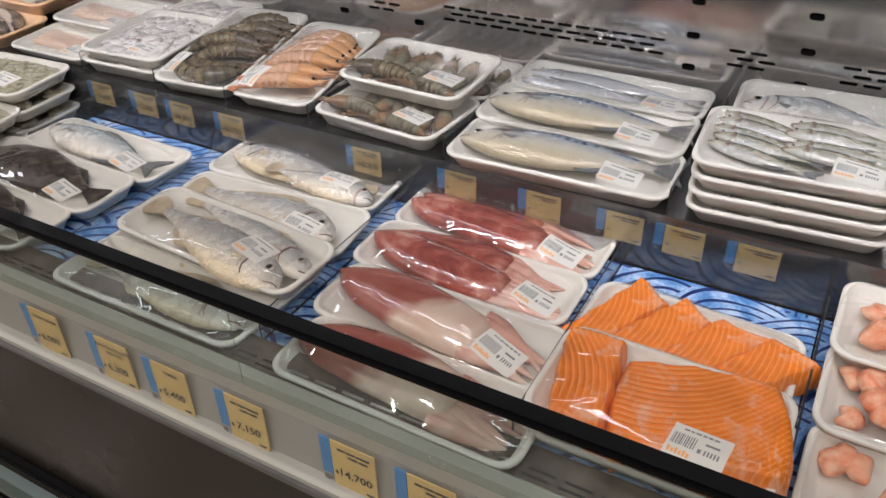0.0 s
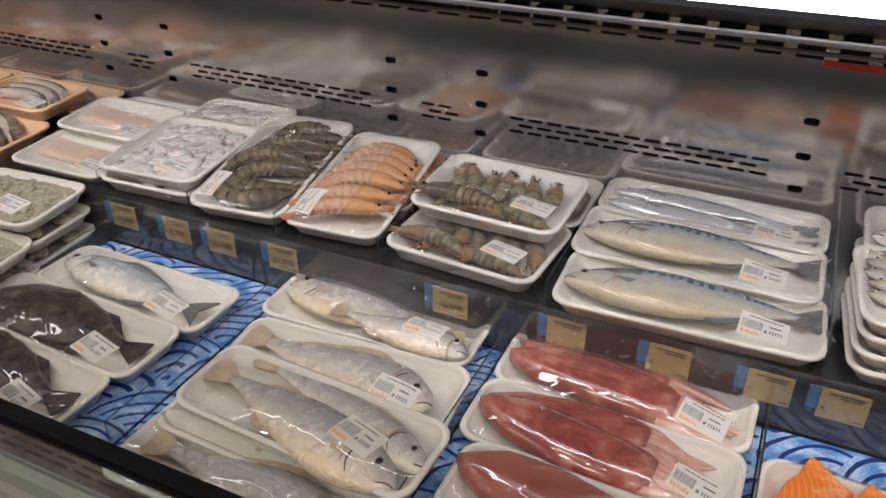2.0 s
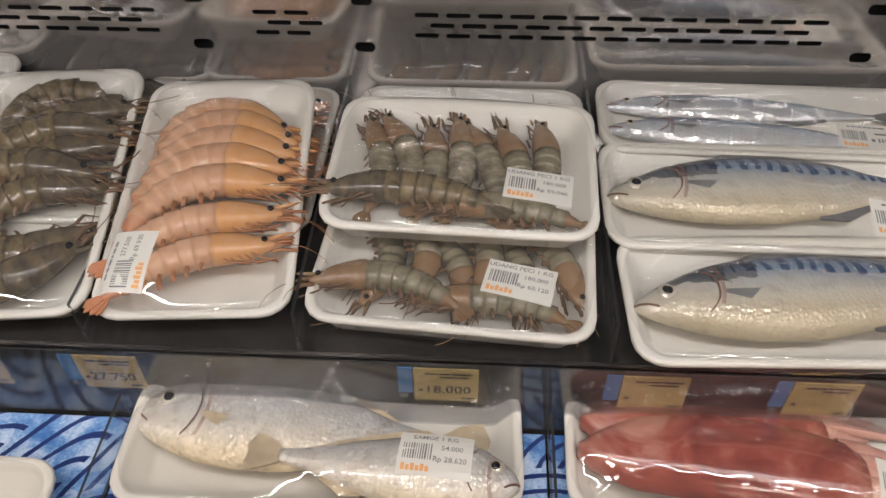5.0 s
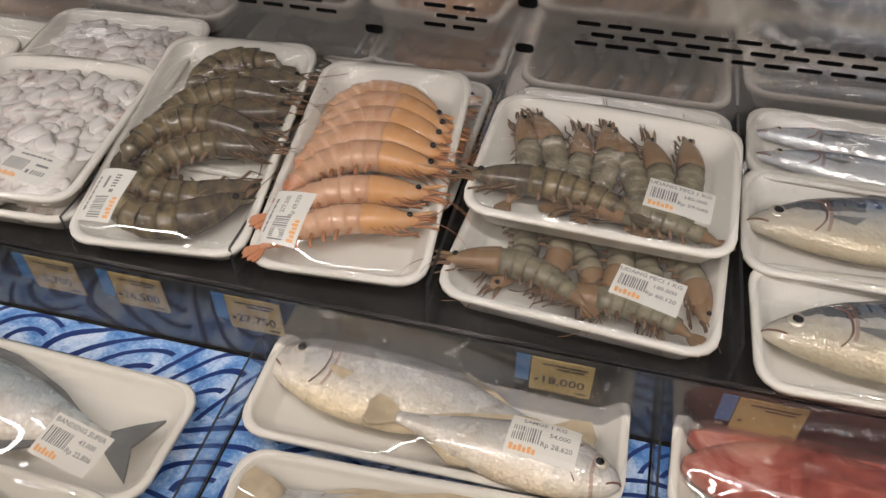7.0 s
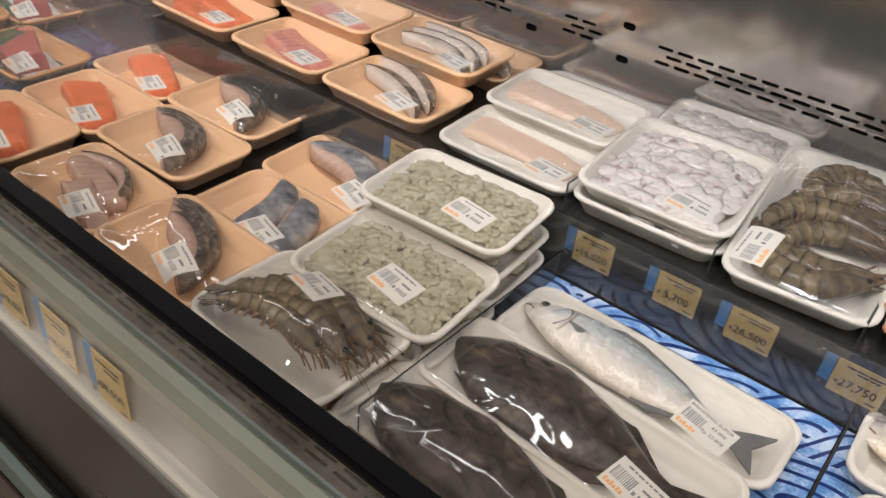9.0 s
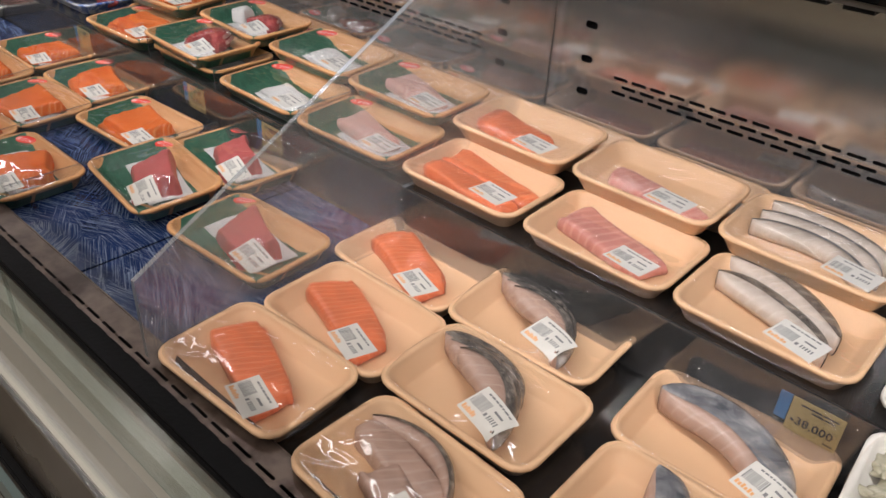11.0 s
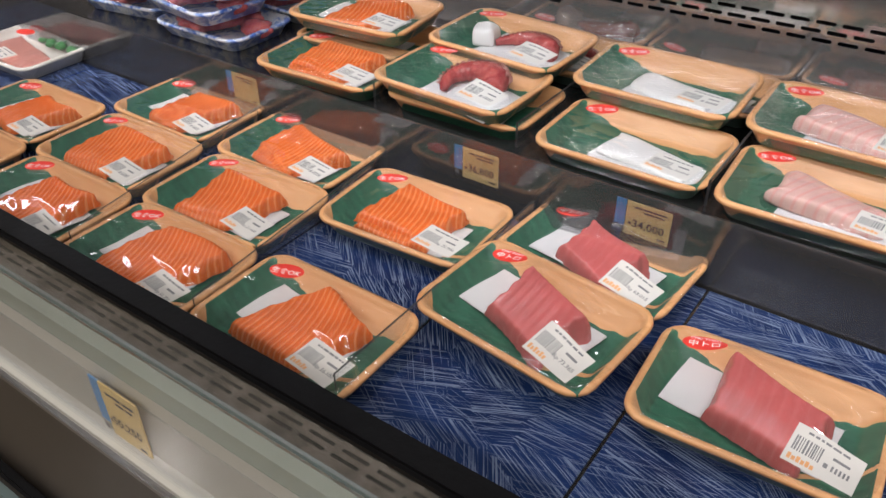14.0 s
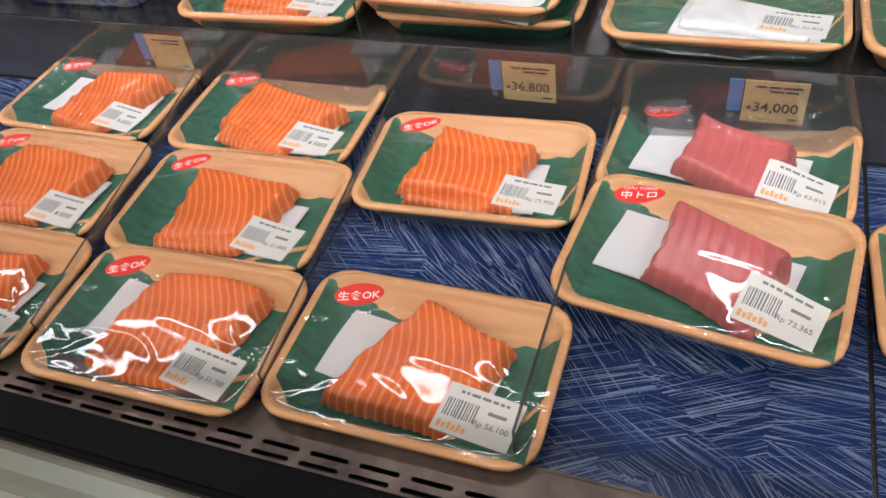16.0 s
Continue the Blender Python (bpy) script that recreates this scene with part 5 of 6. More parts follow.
divider(-1.482, [(3.640, 0.772), (3.640, 0.872), (4.14, 1.150), (4.296, 1.150), (4.296, 0.845), (3.994, 0.845), (3.994, 0.772)][::1], "tall clear acrylic divider between two sections", 0.006, 0.0, VEILED, PALE_EDGE)
for x, swing in ((-0.400, 0), (-0.085, 0), (0.215, 0), (0.445, 0), (-0.720, 0), (-1.877, 0), (-2.0455, 5.4), (-2.2335, 10)):
    divider(x, [(3.668, 0.7705), (3.668, 0.803), (3.984, 0.803), (3.984, 0.7705)], "low clear acrylic divider on the lower deck", 0.002, swing)
for x in (-0.742, -0.572, -0.425, -0.268, -0.045, 0.255, -1.708, -1.9165, -2.112):
    divider(x, [(4.010, 0.8435), (4.010, 0.872), (4.294, 0.872), (4.294, 0.8435)], "low clear acrylic divider on the upper deck")


def price_tag(x, y, z, price, title, label, w=0.055, h=0.054):
    tag = thing("price_tag", label, "price tag", pose(x, y, z), "price tags")
    blank = title is None
    if not blank:
        child("blue_strip", box_mesh("blue_strip", 0, 0.0105, -0.0006, 0.0006, h * 0.18, h, CLIP_BLUE, 0), tag, label="blue logo strip")
        vs, fs = bars_geometry([(0.001, 0.0065, h * 0.02, h * 0.14)])
        child("small_mark", mesh_of("small_mark", [(a, -0.0008, b) for a, b in vs], fs, INK_GREY, False), tag)
    child("card", box_mesh("card", 0.0 if blank else 0.0115, w, -0.0008, 0.0004, -0.002, h, CARD_WHITE if blank else CARD_YELLOW, 0), tag)
    if blank:
        return
    parts = []
    for i, word in enumerate(title):
        parts.append(shifted(text_geometry(word, 0.0062), w * 0.66, h * 0.84 - 0.0068 * i))
    if not title:
        parts.append(bars_geometry([(w * a, w * b, h * c, h * (c + 0.05)) for a, b, c in ((0.34, 0.48, 0.84), (0.50, 0.66, 0.84), (0.68, 0.92, 0.84), (0.52, 0.70, 0.74), (0.72, 0.88, 0.74))]))
    if price:
        parts.append(shifted(text_geometry(price, 0.0125), w * 0.62, h * 0.34))
    parts.append(bars_geometry([(w * 0.80, w * 0.95, h * 0.05, h * 0.10), (w * 0.26, w * 0.31, h * 0.28, h * 0.36)]))
    vs, fs = joined(parts)
    child("lettering", mesh_of("lettering", [(a, -0.0014, b) for a, b in vs], fs, INK, False), tag)


for x, price, title in ((-0.281, "6,000", ("IKAN SALEM",)), (-0.183, "6,300", ("BANDENG SUPER", "BOUND")), (-0.108, "5,400", ("SAMGE",)), (-0.018, "7,150", ()), (0.097, "14,700", ()), (0.171, "", ()),
                        (-1.060, "18,650", ()), (-0.980, "36,500", ()), (-0.903, "38,000", ()), (-1.259, "34,500", ()), (-1.792, "38,000", ()), (-1.993, "50,250", ()), (-2.232, "41,950", ())):
    price_tag(x, 3.5375, 0.7895, price, title, "yellow shelf price tag with a blue strip in the front channel")
price_tag(-1.190, 3.5375, 0.787, "", None, "blank white card in the front channel", 0.058)
for x, price, title in ((-0.724, "16,050", ()), (-0.625, "5,700", ()), (-0.546, "26,500", ()), (-0.443, "27,750", ()), (-0.196, "18,000", ()), (-0.048, "", ()), (0.07, "", ()), (0.175, "", ()), (0.247, "", ()), (0.33, "", ()),
                        (-1.987, "36,800", ()), (-1.79, "34,000", ()), (-0.998, "38,000", ()), (-2.36, "", ())):
    price_tag(x, 3.9965, 0.797, price, title, "yellow price tag with a blue strip on the riser", 0.058, 0.036)

# ---- packs of sea food ----
CROAKER_SKIN = skin_mat("croaker_skin", CROAKER, 0.075, 0.25)
MILK_SKIN = skin_mat("milkfish_skin", MILKFISH, 0.07, 0.26)
MACK_SKIN = skin_mat("mackerel_skin", MACKEREL, 0.07, 0.29, 0.2, (0.05, 0.09, 0.18))
SAURY_SKIN = skin_mat("saury_skin", SAURY, 0.034, 0.27, 0.15, None, 0.05, 0.4)
BAIT_SKIN = skin_mat("small_fish_skin", BAIT, 0.025, 0.13, 0.25, None, 0.08, 0.2)

LONG = (0.285, 0.104, 0.024, "white_foam")
SQUARE = (0.205, 0.150, 0.026, "white_foam")
UPRIGHT = (0.142, 0.245, 0.026, "white_foam")
SMALL = (0.185, 0.130, 0.022, "white_foam")
PEACH = (0.180, 0.122, 0.026, "peach_foam")
PRINTED = (0.185, 0.125, 0.024, "printed_tan_tray")
MIRROR = Matrix.Diagonal((-1, 1, 1, 1))


def at(x, y, z=0.0045, turn=0.0, rx=0.0, ry=0.0, flip=False):
    m = pose(x, y, z, rx, ry, turn)
    return m @ MIRROR if flip else m


def fish(x, y, turn=0, flip=False, size=(0.25, 0.075, 0.034), skin="croaker_skin", fin="fish_fin", seed=1, z=0.0045):
    body, fins, eye, pupil, lines = fish_parts(*size, skin, fin, seed)
    return ("fish", body, at(x, y, z, turn, flip=flip), "", [(f.name.split(".")[0], f) for f in fins + lines] + [("eye", eye), ("pupil", pupil)])


def prawn(x, y, turn, size=0.11, bend=120, skin="grey_prawn_shell", seed=1, z=0.0045, flip=False, rx=0):
    body, horn, legs, tail, eye = prawn_parts(size, bend, seed, skin)
    return ("prawn", body, at(x, y, z, turn, rx, flip=flip), "", [("rostrum", horn), ("leg_fringe", legs), ("tail_fan", tail), ("eye", eye)])


def slab(x, y, turn, w, d, h, material, seed=1, taper=0.3, bow=0.0, z=0.0045, name="fillet"):
    return (name, slab_mesh(w, d, h, seed, material, taper, bow), at(x, y, z, turn), "", [])


def block(x, y, turn, w, d, h, material, seed=1, lean=0.15, pitch=0.0066, fall=0.35, z=0.0075, name="salmon_block"):
    return (name, block_mesh(w, d, h, seed, material, lean, pitch, fall), at(x, y, z, turn), "", [])


def cutlet(x, y, turn, w, d, h, flesh, skin, seed=1, z=0.0045, rx=0, cover=1.42):
    body, rind = cutlet_parts(w, d, h, seed, flesh, skin, cover)
    return ("cutlet", body, at(x, y, z, turn, rx), "", [("skin", rind)])


def paper(x, y, turn, w=0.10, d=0.075, seed=1):
    return ("paper_sheet", sheet_mesh(w, d, seed), at(x, y, 0.0, turn), "white absorbent paper", [])


def pack(name, label, category, tray, x, y, z, items, rz=0.0, rx=0.0, price=None, oval=None, wrap=True, group=""):
    w, d, h, material = tray
    rng = random.Random(int((x + 9) * 7919) + int(y * 6007))
    ob = thing(name, label, category, pose(x, y, z, rx, 0, rz), group or category + " packs")
    child("tray", tray_mesh(w, d, h, material), ob)
    for part_name, me, m, part_label, subs in items:
        p = child(part_name, me, ob, m, part_label)
        if part_name == "heap":
            tagged(p, kind="stuff")
        for sub_name, sub in subs:
            child(sub_name, sub, p)
    if wrap:
        film, top = film_over(w, d, h, [(me, m) for _, me, m, _, _ in items], rng)
        child("film", film, ob, None, "clear stretched cling film", False)
        if price is not None:
            px, py, turn, *words = price
            sticker(ob, top, h, px, py, turn, rng, *words)
        if oval:
            red_oval(ob, top, h, *oval)
    return ob


def under(tray, x, y, zs, what, me_args, rz=0.0):
    """Lower packs of a stack."""
    for z in zs:
        pack(what, "wrapped tray lower in a stack of packs", "fish", tray, x, y, z, [("heap", lump_mesh(*me_args), at(0, 0), "", [])], rz, 0, None, None, False)


# lower deck: whole fish
pack("fish_pack", "two pale croakers head to tail on a white tray", "fish", LONG, -0.248, 3.960, DECK,
     [fish(-0.012, 0.012, -5, False, (0.262, 0.078, 0.030), seed=1), fish(0.045, -0.022, -7, True, (0.190, 0.052, 0.036), seed=2, z=0.012)], 1, 0, (0.082, -0.022, -5, "SAMGE 1 KG", "54.000", "28.620"))
pack("fish_pack", "single grey croaker on a white foam tray under film", "fish", LONG, -0.228, 3.850, DECK + 0.004,
     [fish(-0.01, 0.006, -6, True, (0.255, 0.078, 0.034), seed=3), fish(-0.02, 0.02, -2, True, (0.23, 0.05, 0.02), seed=4)], 3, 5, (0.075, -0.02, -8))
under(LONG, -0.225, 3.742, (DECK,), "fish_pack", (24, 0.2, 0.05, 0.012, 0.02, 5, "croaker_skin", 1.6), -2)
pack("fish_pack", "two silver croakers on a stacked white foam tray", "fish", LONG, -0.205, 3.752, DECK + 0.030,
     [fish(-0.005, -0.012, -8, True, (0.265, 0.072, 0.036), seed=5), fish(0.02, 0.022, -11, True, (0.25, 0.05, 0.03), seed=6)], -4, 3, (0.070, -0.012, -12))
pack("fish_pack", "pale croaker on a white tray against the glass front", "fish", LONG, -0.228, 3.672, DECK,
     [fish(0, 0, -4, True, (0.25, 0.065, 0.030), seed=7)], 0, 0, None)
pack("fish_pack", "silver milkfish on a white foam tray under film", "fish", LONG, -0.569, 3.886, DECK,
     [fish(-0.005, 0.002, -3, False, (0.262, 0.066, 0.036), "milkfish_skin", "dark_fish_fin", 8)], -1, 0, (0.075, -0.022, -9, "BANDENG SUPER", "43.000", "22.806"))
for y, z, sx, turn in ((3.788, DECK + 0.004, -0.583, -2), (3.692, DECK, -0.598, -3)):
    body, fins = flatfish_parts(0.262, 0.098, 0.030, 1)
    pack("flatfish_pack", "dark brown flatfish on a white foam tray under film", "fish", (0.292, 0.104, 0.024, "white_foam"), sx, y, z,
         [("flatfish", body, at(-0.005, 0.004, 0.0045, -3), "", [(f.name.split(".")[0], f) for f in fins])], turn, 2, (0.075, -0.025, -10))
# squid
for y, x, z, lab, tone in ((3.962, 0.065, DECK, (0.090, -0.022, -8), "red_squid_skin"), (3.866, 0.064, DECK, (0.100, -0.020, -10), "red_squid_skin"), (3.760, 0.084, DECK + 0.006, (0.085, -0.022, -14), "pale_squid_skin"), (3.668, 0.100, DECK, None, "pale_squid_skin")):
    q = int(y * 1000) % 7
    if tone == "pale_squid_skin":
        lone, arms = mantle_parts(0.275, 0.078, 0.036, q, "two_tone_squid_skin", "pale_squid_skin")
        pack("squid_pack", "large squid with red-brown back on a white tray", "squid", (0.280, 0.098, 0.022, "white_foam"), x, y, z,
             [("squid", lone, at(0.0, 0.0, 0.0045, -4), "", [("arm_cluster", arms)])], -1, 3, lab)
        continue
    a, arms = mantle_parts(0.268, 0.070, 0.034, q, tone, "pale_squid_skin")
    b, arms2 = mantle_parts(0.240, 0.058, 0.026, q + 3, tone, "pale_squid_skin")
    pack("squid_pack", "red-brown squid on a white foam tray under glossy film", "squid", (0.280, 0.098, 0.022, "white_foam"), x, y, z,
         [("squid", a, at(0.002, -0.012, 0.0055, -4), "", [("arm_cluster", arms)]), ("squid", b, at(-0.008, 0.020, 0.0045, -1), "", [("arm_cluster", arms2)])], -1, 3, lab)
# salmon fillets
under((0.222, 0.132, 0.022, "white_foam"), 0.335, 3.728, (DECK,), "salmon_pack", (14, 0.17, 0.09, 0.012, 0.03, 3, "salmon_fillet_flesh", 1.6))
pack("salmon_pack", "bright orange salmon fillets filling a tray under film", "salmon", (0.222, 0.132, 0.022, "white_foam"), 0.330, 3.732, DECK + 0.024,
     [block(-0.070, 0, 4, 0.056, 0.108, 0.030, "fresh_salmon_flesh", 1, -0.1, 0.0066, 0.3, 0.0045, "salmon_fillet"), block(0.034, -0.002, -78, 0.106, 0.136, 0.032, "fresh_salmon_flesh", 2, 0.1, 0.0066, 0.4, 0.0045, "salmon_fillet")], -1, 2, (0.045, -0.044, -6))
pack("salmon_pack", "bright orange salmon fillets under glossy film on the wave board", "salmon", (0.222, 0.132, 0.022, "white_foam"), 0.325, 3.850, DECK,
     [block(-0.074 + 0.050 * q, 0.004 - 0.003 * q, -16 - 4 * q, 0.052, 0.112 - 0.008 * q, 0.034 - 0.003 * (q % 2), "fresh_salmon_flesh", 3 + q, 0.2, 0.0066, 0.45, 0.0045 + 0.002 * (q % 2), "salmon_slice") for q in range(4)], -2, 2)
for y, z in ((3.930, DECK + 0.03), (3.842, DECK + 0.012), (3.735, DECK)):
    pack("cooked_prawn_pack", "orange cooked prawn pieces on a white foam tray", "prawns", (0.205, 0.125, 0.024, "white_foam"), 0.556, y, z,
         [("heap", lump_mesh(26, 0.15, 0.075, 0.018, 0.026, int(y * 100), "cooked_prawn", 1.5), at(0, 0), "", [])], -1, 3)
# green prawns and dark prawns
under(SMALL, -0.822, 3.918, (DECK, DECK + 0.032), "prawn_pack", (60, 0.145, 0.09, 0.012, 0.016, 2, "peeled_prawn_flesh", 1.5), 4)
pack("prawn_pack", "grey-green peeled prawns in a full tray on a stack", "prawns", SMALL, -0.824, 3.922, DECK + 0.064,
     [slab(0, 0, 0, 0.158, 0.102, 0.0145, "peeled_prawn_flesh", 3, 0.0, 0.0, 0.0045, "prawn_meat"), ("heap", lump_mesh(560, 0.154, 0.098, 0.0150, 0.0100, 3, "peeled_prawn_flesh", 1.9, 0.5), at(0, 0), "", [])], 4, 2, (0.032, -0.026, -8))
under(SMALL, -0.808, 3.806, (DECK,), "prawn_pack", (60, 0.145, 0.09, 0.012, 0.016, 4, "peeled_prawn_flesh", 1.5), 2)
pack("prawn_pack", "grey-green peeled prawns in a white tray under film", "prawns", SMALL, -0.808, 3.808, DECK + 0.036,
     [slab(0, 0, 0, 0.158, 0.102, 0.0145, "peeled_prawn_flesh", 5, 0.0, 0.0, 0.0045, "prawn_meat"), ("heap", lump_mesh(560, 0.154, 0.098, 0.0150, 0.0100, 5, "peeled_prawn_flesh", 1.9, 0.5), at(0, 0), "", [])], 2, 4, (0.020, -0.022, -10))
under(SMALL, -0.822, 3.712, (DECK,), "prawn_pack", (40, 0.145, 0.09, 0.012, 0.02, 6, "grey_prawn_shell", 1.5), -3)
pack("prawn_pack", "olive brown prawns laid side by side on a white tray", "prawns", SMALL, -0.826, 3.700, DECK + 0.024,
     [prawn(x, y, turn, size, bend, "dark_prawn_shell", q, 0.0045 + 0.004 * q, True)
      for q, (x, y, turn, size, bend) in enumerate(((-0.012, 0.030, 16, 0.146, 50), (0.004, 0.016, 14, 0.150, 60), (-0.018, 0.002, 18, 0.146, 70), (0.010, -0.010, 12, 0.142, 80), (-0.006, -0.026, 12, 0.130, 60)))], -4, 3, (-0.012, 0.030, -10))

# upper deck: prawns
for x, y, w in ((-0.345, 4.195, 0.142), (-0.478, 4.200, 0.150)):
    pack("prawn_pack", "white foam tray of prawns against the steel back", "prawns", (w, 0.20, 0.024, "white_foam"), x, y, UPPER,
         [prawn(0.0, 0.070 - 0.028 * i, 22 + 6 * (i % 2), 0.140, 110, "orange_prawn_shell" if x > -0.4 else "dark_prawn_shell", i, 0.0045, True) for i in range(4)], 0, 0)
pack("prawn_pack", "orange-pink prawns curled in a row on a white foam tray", "prawns", UPRIGHT, -0.350, 4.131, UPPER + 0.017,
     [prawn(x - 0.007, y, turn, size, bend, "orange_prawn_shell", q, 0.0045 + 0.0022 * q, True)
      for q, (x, y, turn, size, bend) in enumerate(((0.004, 0.066, 18, 0.150, 135), (0.006, 0.048, 20, 0.154, 128), (0.004, 0.028, 22, 0.152, 118), (0.002, 0.008, 22, 0.150, 112), (0.004, -0.014, 22, 0.146, 96), (0.000, -0.048, 20, 0.136, 46), (0.002, -0.080, 22, 0.130, 40)))],
     4, 8, (-0.046, -0.082, 84, "", "277.500", "69.930"))
pack("prawn_pack", "dark tiger prawns heaped on a white foam tray", "prawns", (0.148, 0.260, 0.026, "white_foam"), -0.502, 4.130, UPPER + 0.018,
     [prawn(x, y, turn, size, bend, "dark_prawn_shell", q % 5, z, flip)
      for q, (x, y, turn, size, bend, z, flip) in enumerate(((-0.004, 0.072, 58, 0.150, 150, 0.0045, False), (0.012, 0.052, 34, 0.140, 60, 0.012, True), (0.004, 0.032, 28, 0.146, 95, 0.016, True), (0.008, 0.012, 34, 0.142, 70, 0.010, True),
                                                              (-0.004, -0.010, 24, 0.150, 120, 0.018, True), (0.008, -0.032, 32, 0.144, 85, 0.012, True), (-0.002, -0.056, 176, 0.150, 60, 0.0045, False), (-0.004, -0.078, 172, 0.158, 125, 0.010, False)))],
     6, 8, (-0.050, -0.088, 82))
pack("prawn_pack", "grey prawns at the back of the upper deck", "prawns", SQUARE, -0.152, 4.222, UPPER,
     [prawn(-0.07 + 0.024 * i, 0.012, -92 + 5 * (i % 3), 0.11, 40, "grey_prawn_shell", i % 5) for i in range(7)], 0, 0)
pack("prawn_pack", "grey prawns under film on a white foam tray", "prawns", SQUARE, -0.157, 4.077, UPPER,
     [prawn(-0.062 + 0.026 * i, -0.002 + 0.010 * (i % 2), -78 + 12 * (i % 3), 0.108, 90 - 10 * i, "grey_prawn_shell", i % 5, 0.0045 + 0.005 * (i % 2), True) for i in range(6)]
     + [prawn(-0.046, -0.040, -8, 0.118, 62, "grey_prawn_shell", 2, 0.016), prawn(0.030, -0.046, -6, 0.112, 40, "grey_prawn_shell", 4, 0.012)], -4, 0, (0.048, -0.030, -8, "UDANG PECI 1 KG", "180.000", "60.120"))
pack("prawn_pack", "grey prawns with raised heads on a stacked white tray", "prawns", SQUARE, -0.155, 4.143, UPPER + 0.036,
     [prawn(-0.070 + 0.0215 * i, 0.004 + 0.006 * math.sin(i * 2.2), -84 + 12 * math.sin(i * 1.9), 0.112, 34, "grey_prawn_shell", i % 5, 0.0045 + 0.003 * (i % 2)) for i in range(7)]
     + [prawn(-0.036, -0.040, -5, 0.132, 34, "dark_prawn_shell", 3, 0.016), prawn(0.036, -0.048, -6, 0.112, 26, "grey_prawn_shell", 1, 0.012)], -2, 4, (0.058, -0.030, -5, "UDANG PECI 1 KG", "180.000", "59.040"))
# mackerel and saury
pack("mackerel_pack", "whole mackerel with blue wavy back on a white tray", "mackerel", (0.290, 0.118, 0.024, "white_foam"), 0.108, 4.048, UPPER,
     [fish(0.006, 0.004, 2, False, (0.292, 0.072, 0.040), "mackerel_skin", "dark_fish_fin", 11)], 2, 2, (0.082, -0.030, -4))
pack("mackerel_pack", "whole mackerel with blue wavy back behind another on a white tray", "mackerel", (0.290, 0.118, 0.024, "white_foam"), 0.100, 4.146, UPPER + 0.010,
     [fish(0.004, 0.006, 2, False, (0.292, 0.068, 0.038), "mackerel_skin", "dark_fish_fin", 12)], 0, 4, (0.080, -0.028, -4))
pack("saury_pack", "two slim blue-backed saury on a white foam tray", "saury", (0.285, 0.098, 0.024, "white_foam"), 0.102, 4.240, UPPER + 0.016,
     [fish(0.0, 0.020, -1, False, (0.272, 0.032, 0.022), "saury_skin", "dark_fish_fin", 13), fish(0.0, -0.016, -2, False, (0.272, 0.036, 0.024), "saury_skin", "dark_fish_fin", 14)], -1, 3, (0.082, -0.022, -5))
BAITS = (0.216, 0.160, 0.022, "white_foam")
under(BAITS, 0.376, 4.080, (UPPER, UPPER + 0.020, UPPER + 0.040), "small_fish_pack", (50, 0.17, 0.12, 0.010, 0.016, 8, "small_fish_skin", 2.0), 4)
pack("small_fish_pack", "rows of slim small fish on top of a stack of trays", "small fish", BAITS, 0.374, 4.078, UPPER + 0.060,
     [fish(-0.036 + 0.004 * (i % 2), 0.056 - 0.0215 * i, -16 - 2 * (i % 3), False, (0.130, 0.025, 0.017), "small_fish_skin", "dark_fish_fin", 20 + i % 3, 0.0055 + 0.002 * (i % 2)) for i in range(5)]
     + [fish(0.050 - 0.003 * (i % 2), 0.050 - 0.0235 * i, -6 + 2 * (i % 3), False, (0.130, 0.024, 0.017), "small_fish_skin", "dark_fish_fin", 20 + i % 3, 0.012 + 0.002 * (i % 2)) for i in range(4)], 4, 0, (0.060, -0.050, -8))
pack("fish_pack", "silver fish on a white tray against the steel back", "fish", (0.230, 0.120, 0.024, "white_foam"), 0.392, 4.224, UPPER + 0.040,
     [fish(0.0, 0.0, -4, False, (0.21, 0.07, 0.03), "milkfish_skin", "dark_fish_fin", 15)], 2, 10, (0.05, -0.03, -5))
under((0.230, 0.120, 0.024, "white_foam"), 0.392, 4.228, (UPPER,), "fish_pack", (20, 0.17, 0.07, 0.010, 0.02, 9, "milkfish_skin", 2.0))

# upper deck: cuttlefish, white fillets
CUT = (0.172, 0.190, 0.024, "white_foam")
under(CUT, -0.656, 4.100, (UPPER,), "cuttlefish_pack", (40, 0.13, 0.14, 0.010, 0.025, 10, "white_cuttlefish", 1.6), 3)
pack("cuttlefish_pack", "white baby cuttlefish in a full tray under wrinkled film", "cuttlefish", CUT, -0.657, 4.103, UPPER + 0.024,
     [slab(0, 0, 0, 0.140, 0.158, 0.013, "white_cuttlefish", 2, 0.0, 0.0, 0.0045, "cuttlefish"), ("heap", lump_mesh(230, 0.134, 0.154, 0.014, 0.0175, 11, "white_cuttlefish", 1.6, 0.35), at(0, 0), "", [])], 4, 3, (0.036, -0.062, -10))
pack("cuttlefish_pack", "white cuttlefish in a tray against the steel back", "cuttlefish", (0.172, 0.130, 0.024, "white_foam"), -0.655, 4.232, UPPER + 0.022,
     [slab(0, 0, 0, 0.140, 0.098, 0.013, "white_cuttlefish", 3, 0.0, 0.0, 0.0045, "cuttlefish"), ("heap", lump_mesh(150, 0.134, 0.094, 0.014, 0.0175, 12, "white_cuttlefish", 1.6, 0.35), at(0, 0), "", [])], 4, 4)
WIDE = (0.188, 0.125, 0.020, "white_foam")
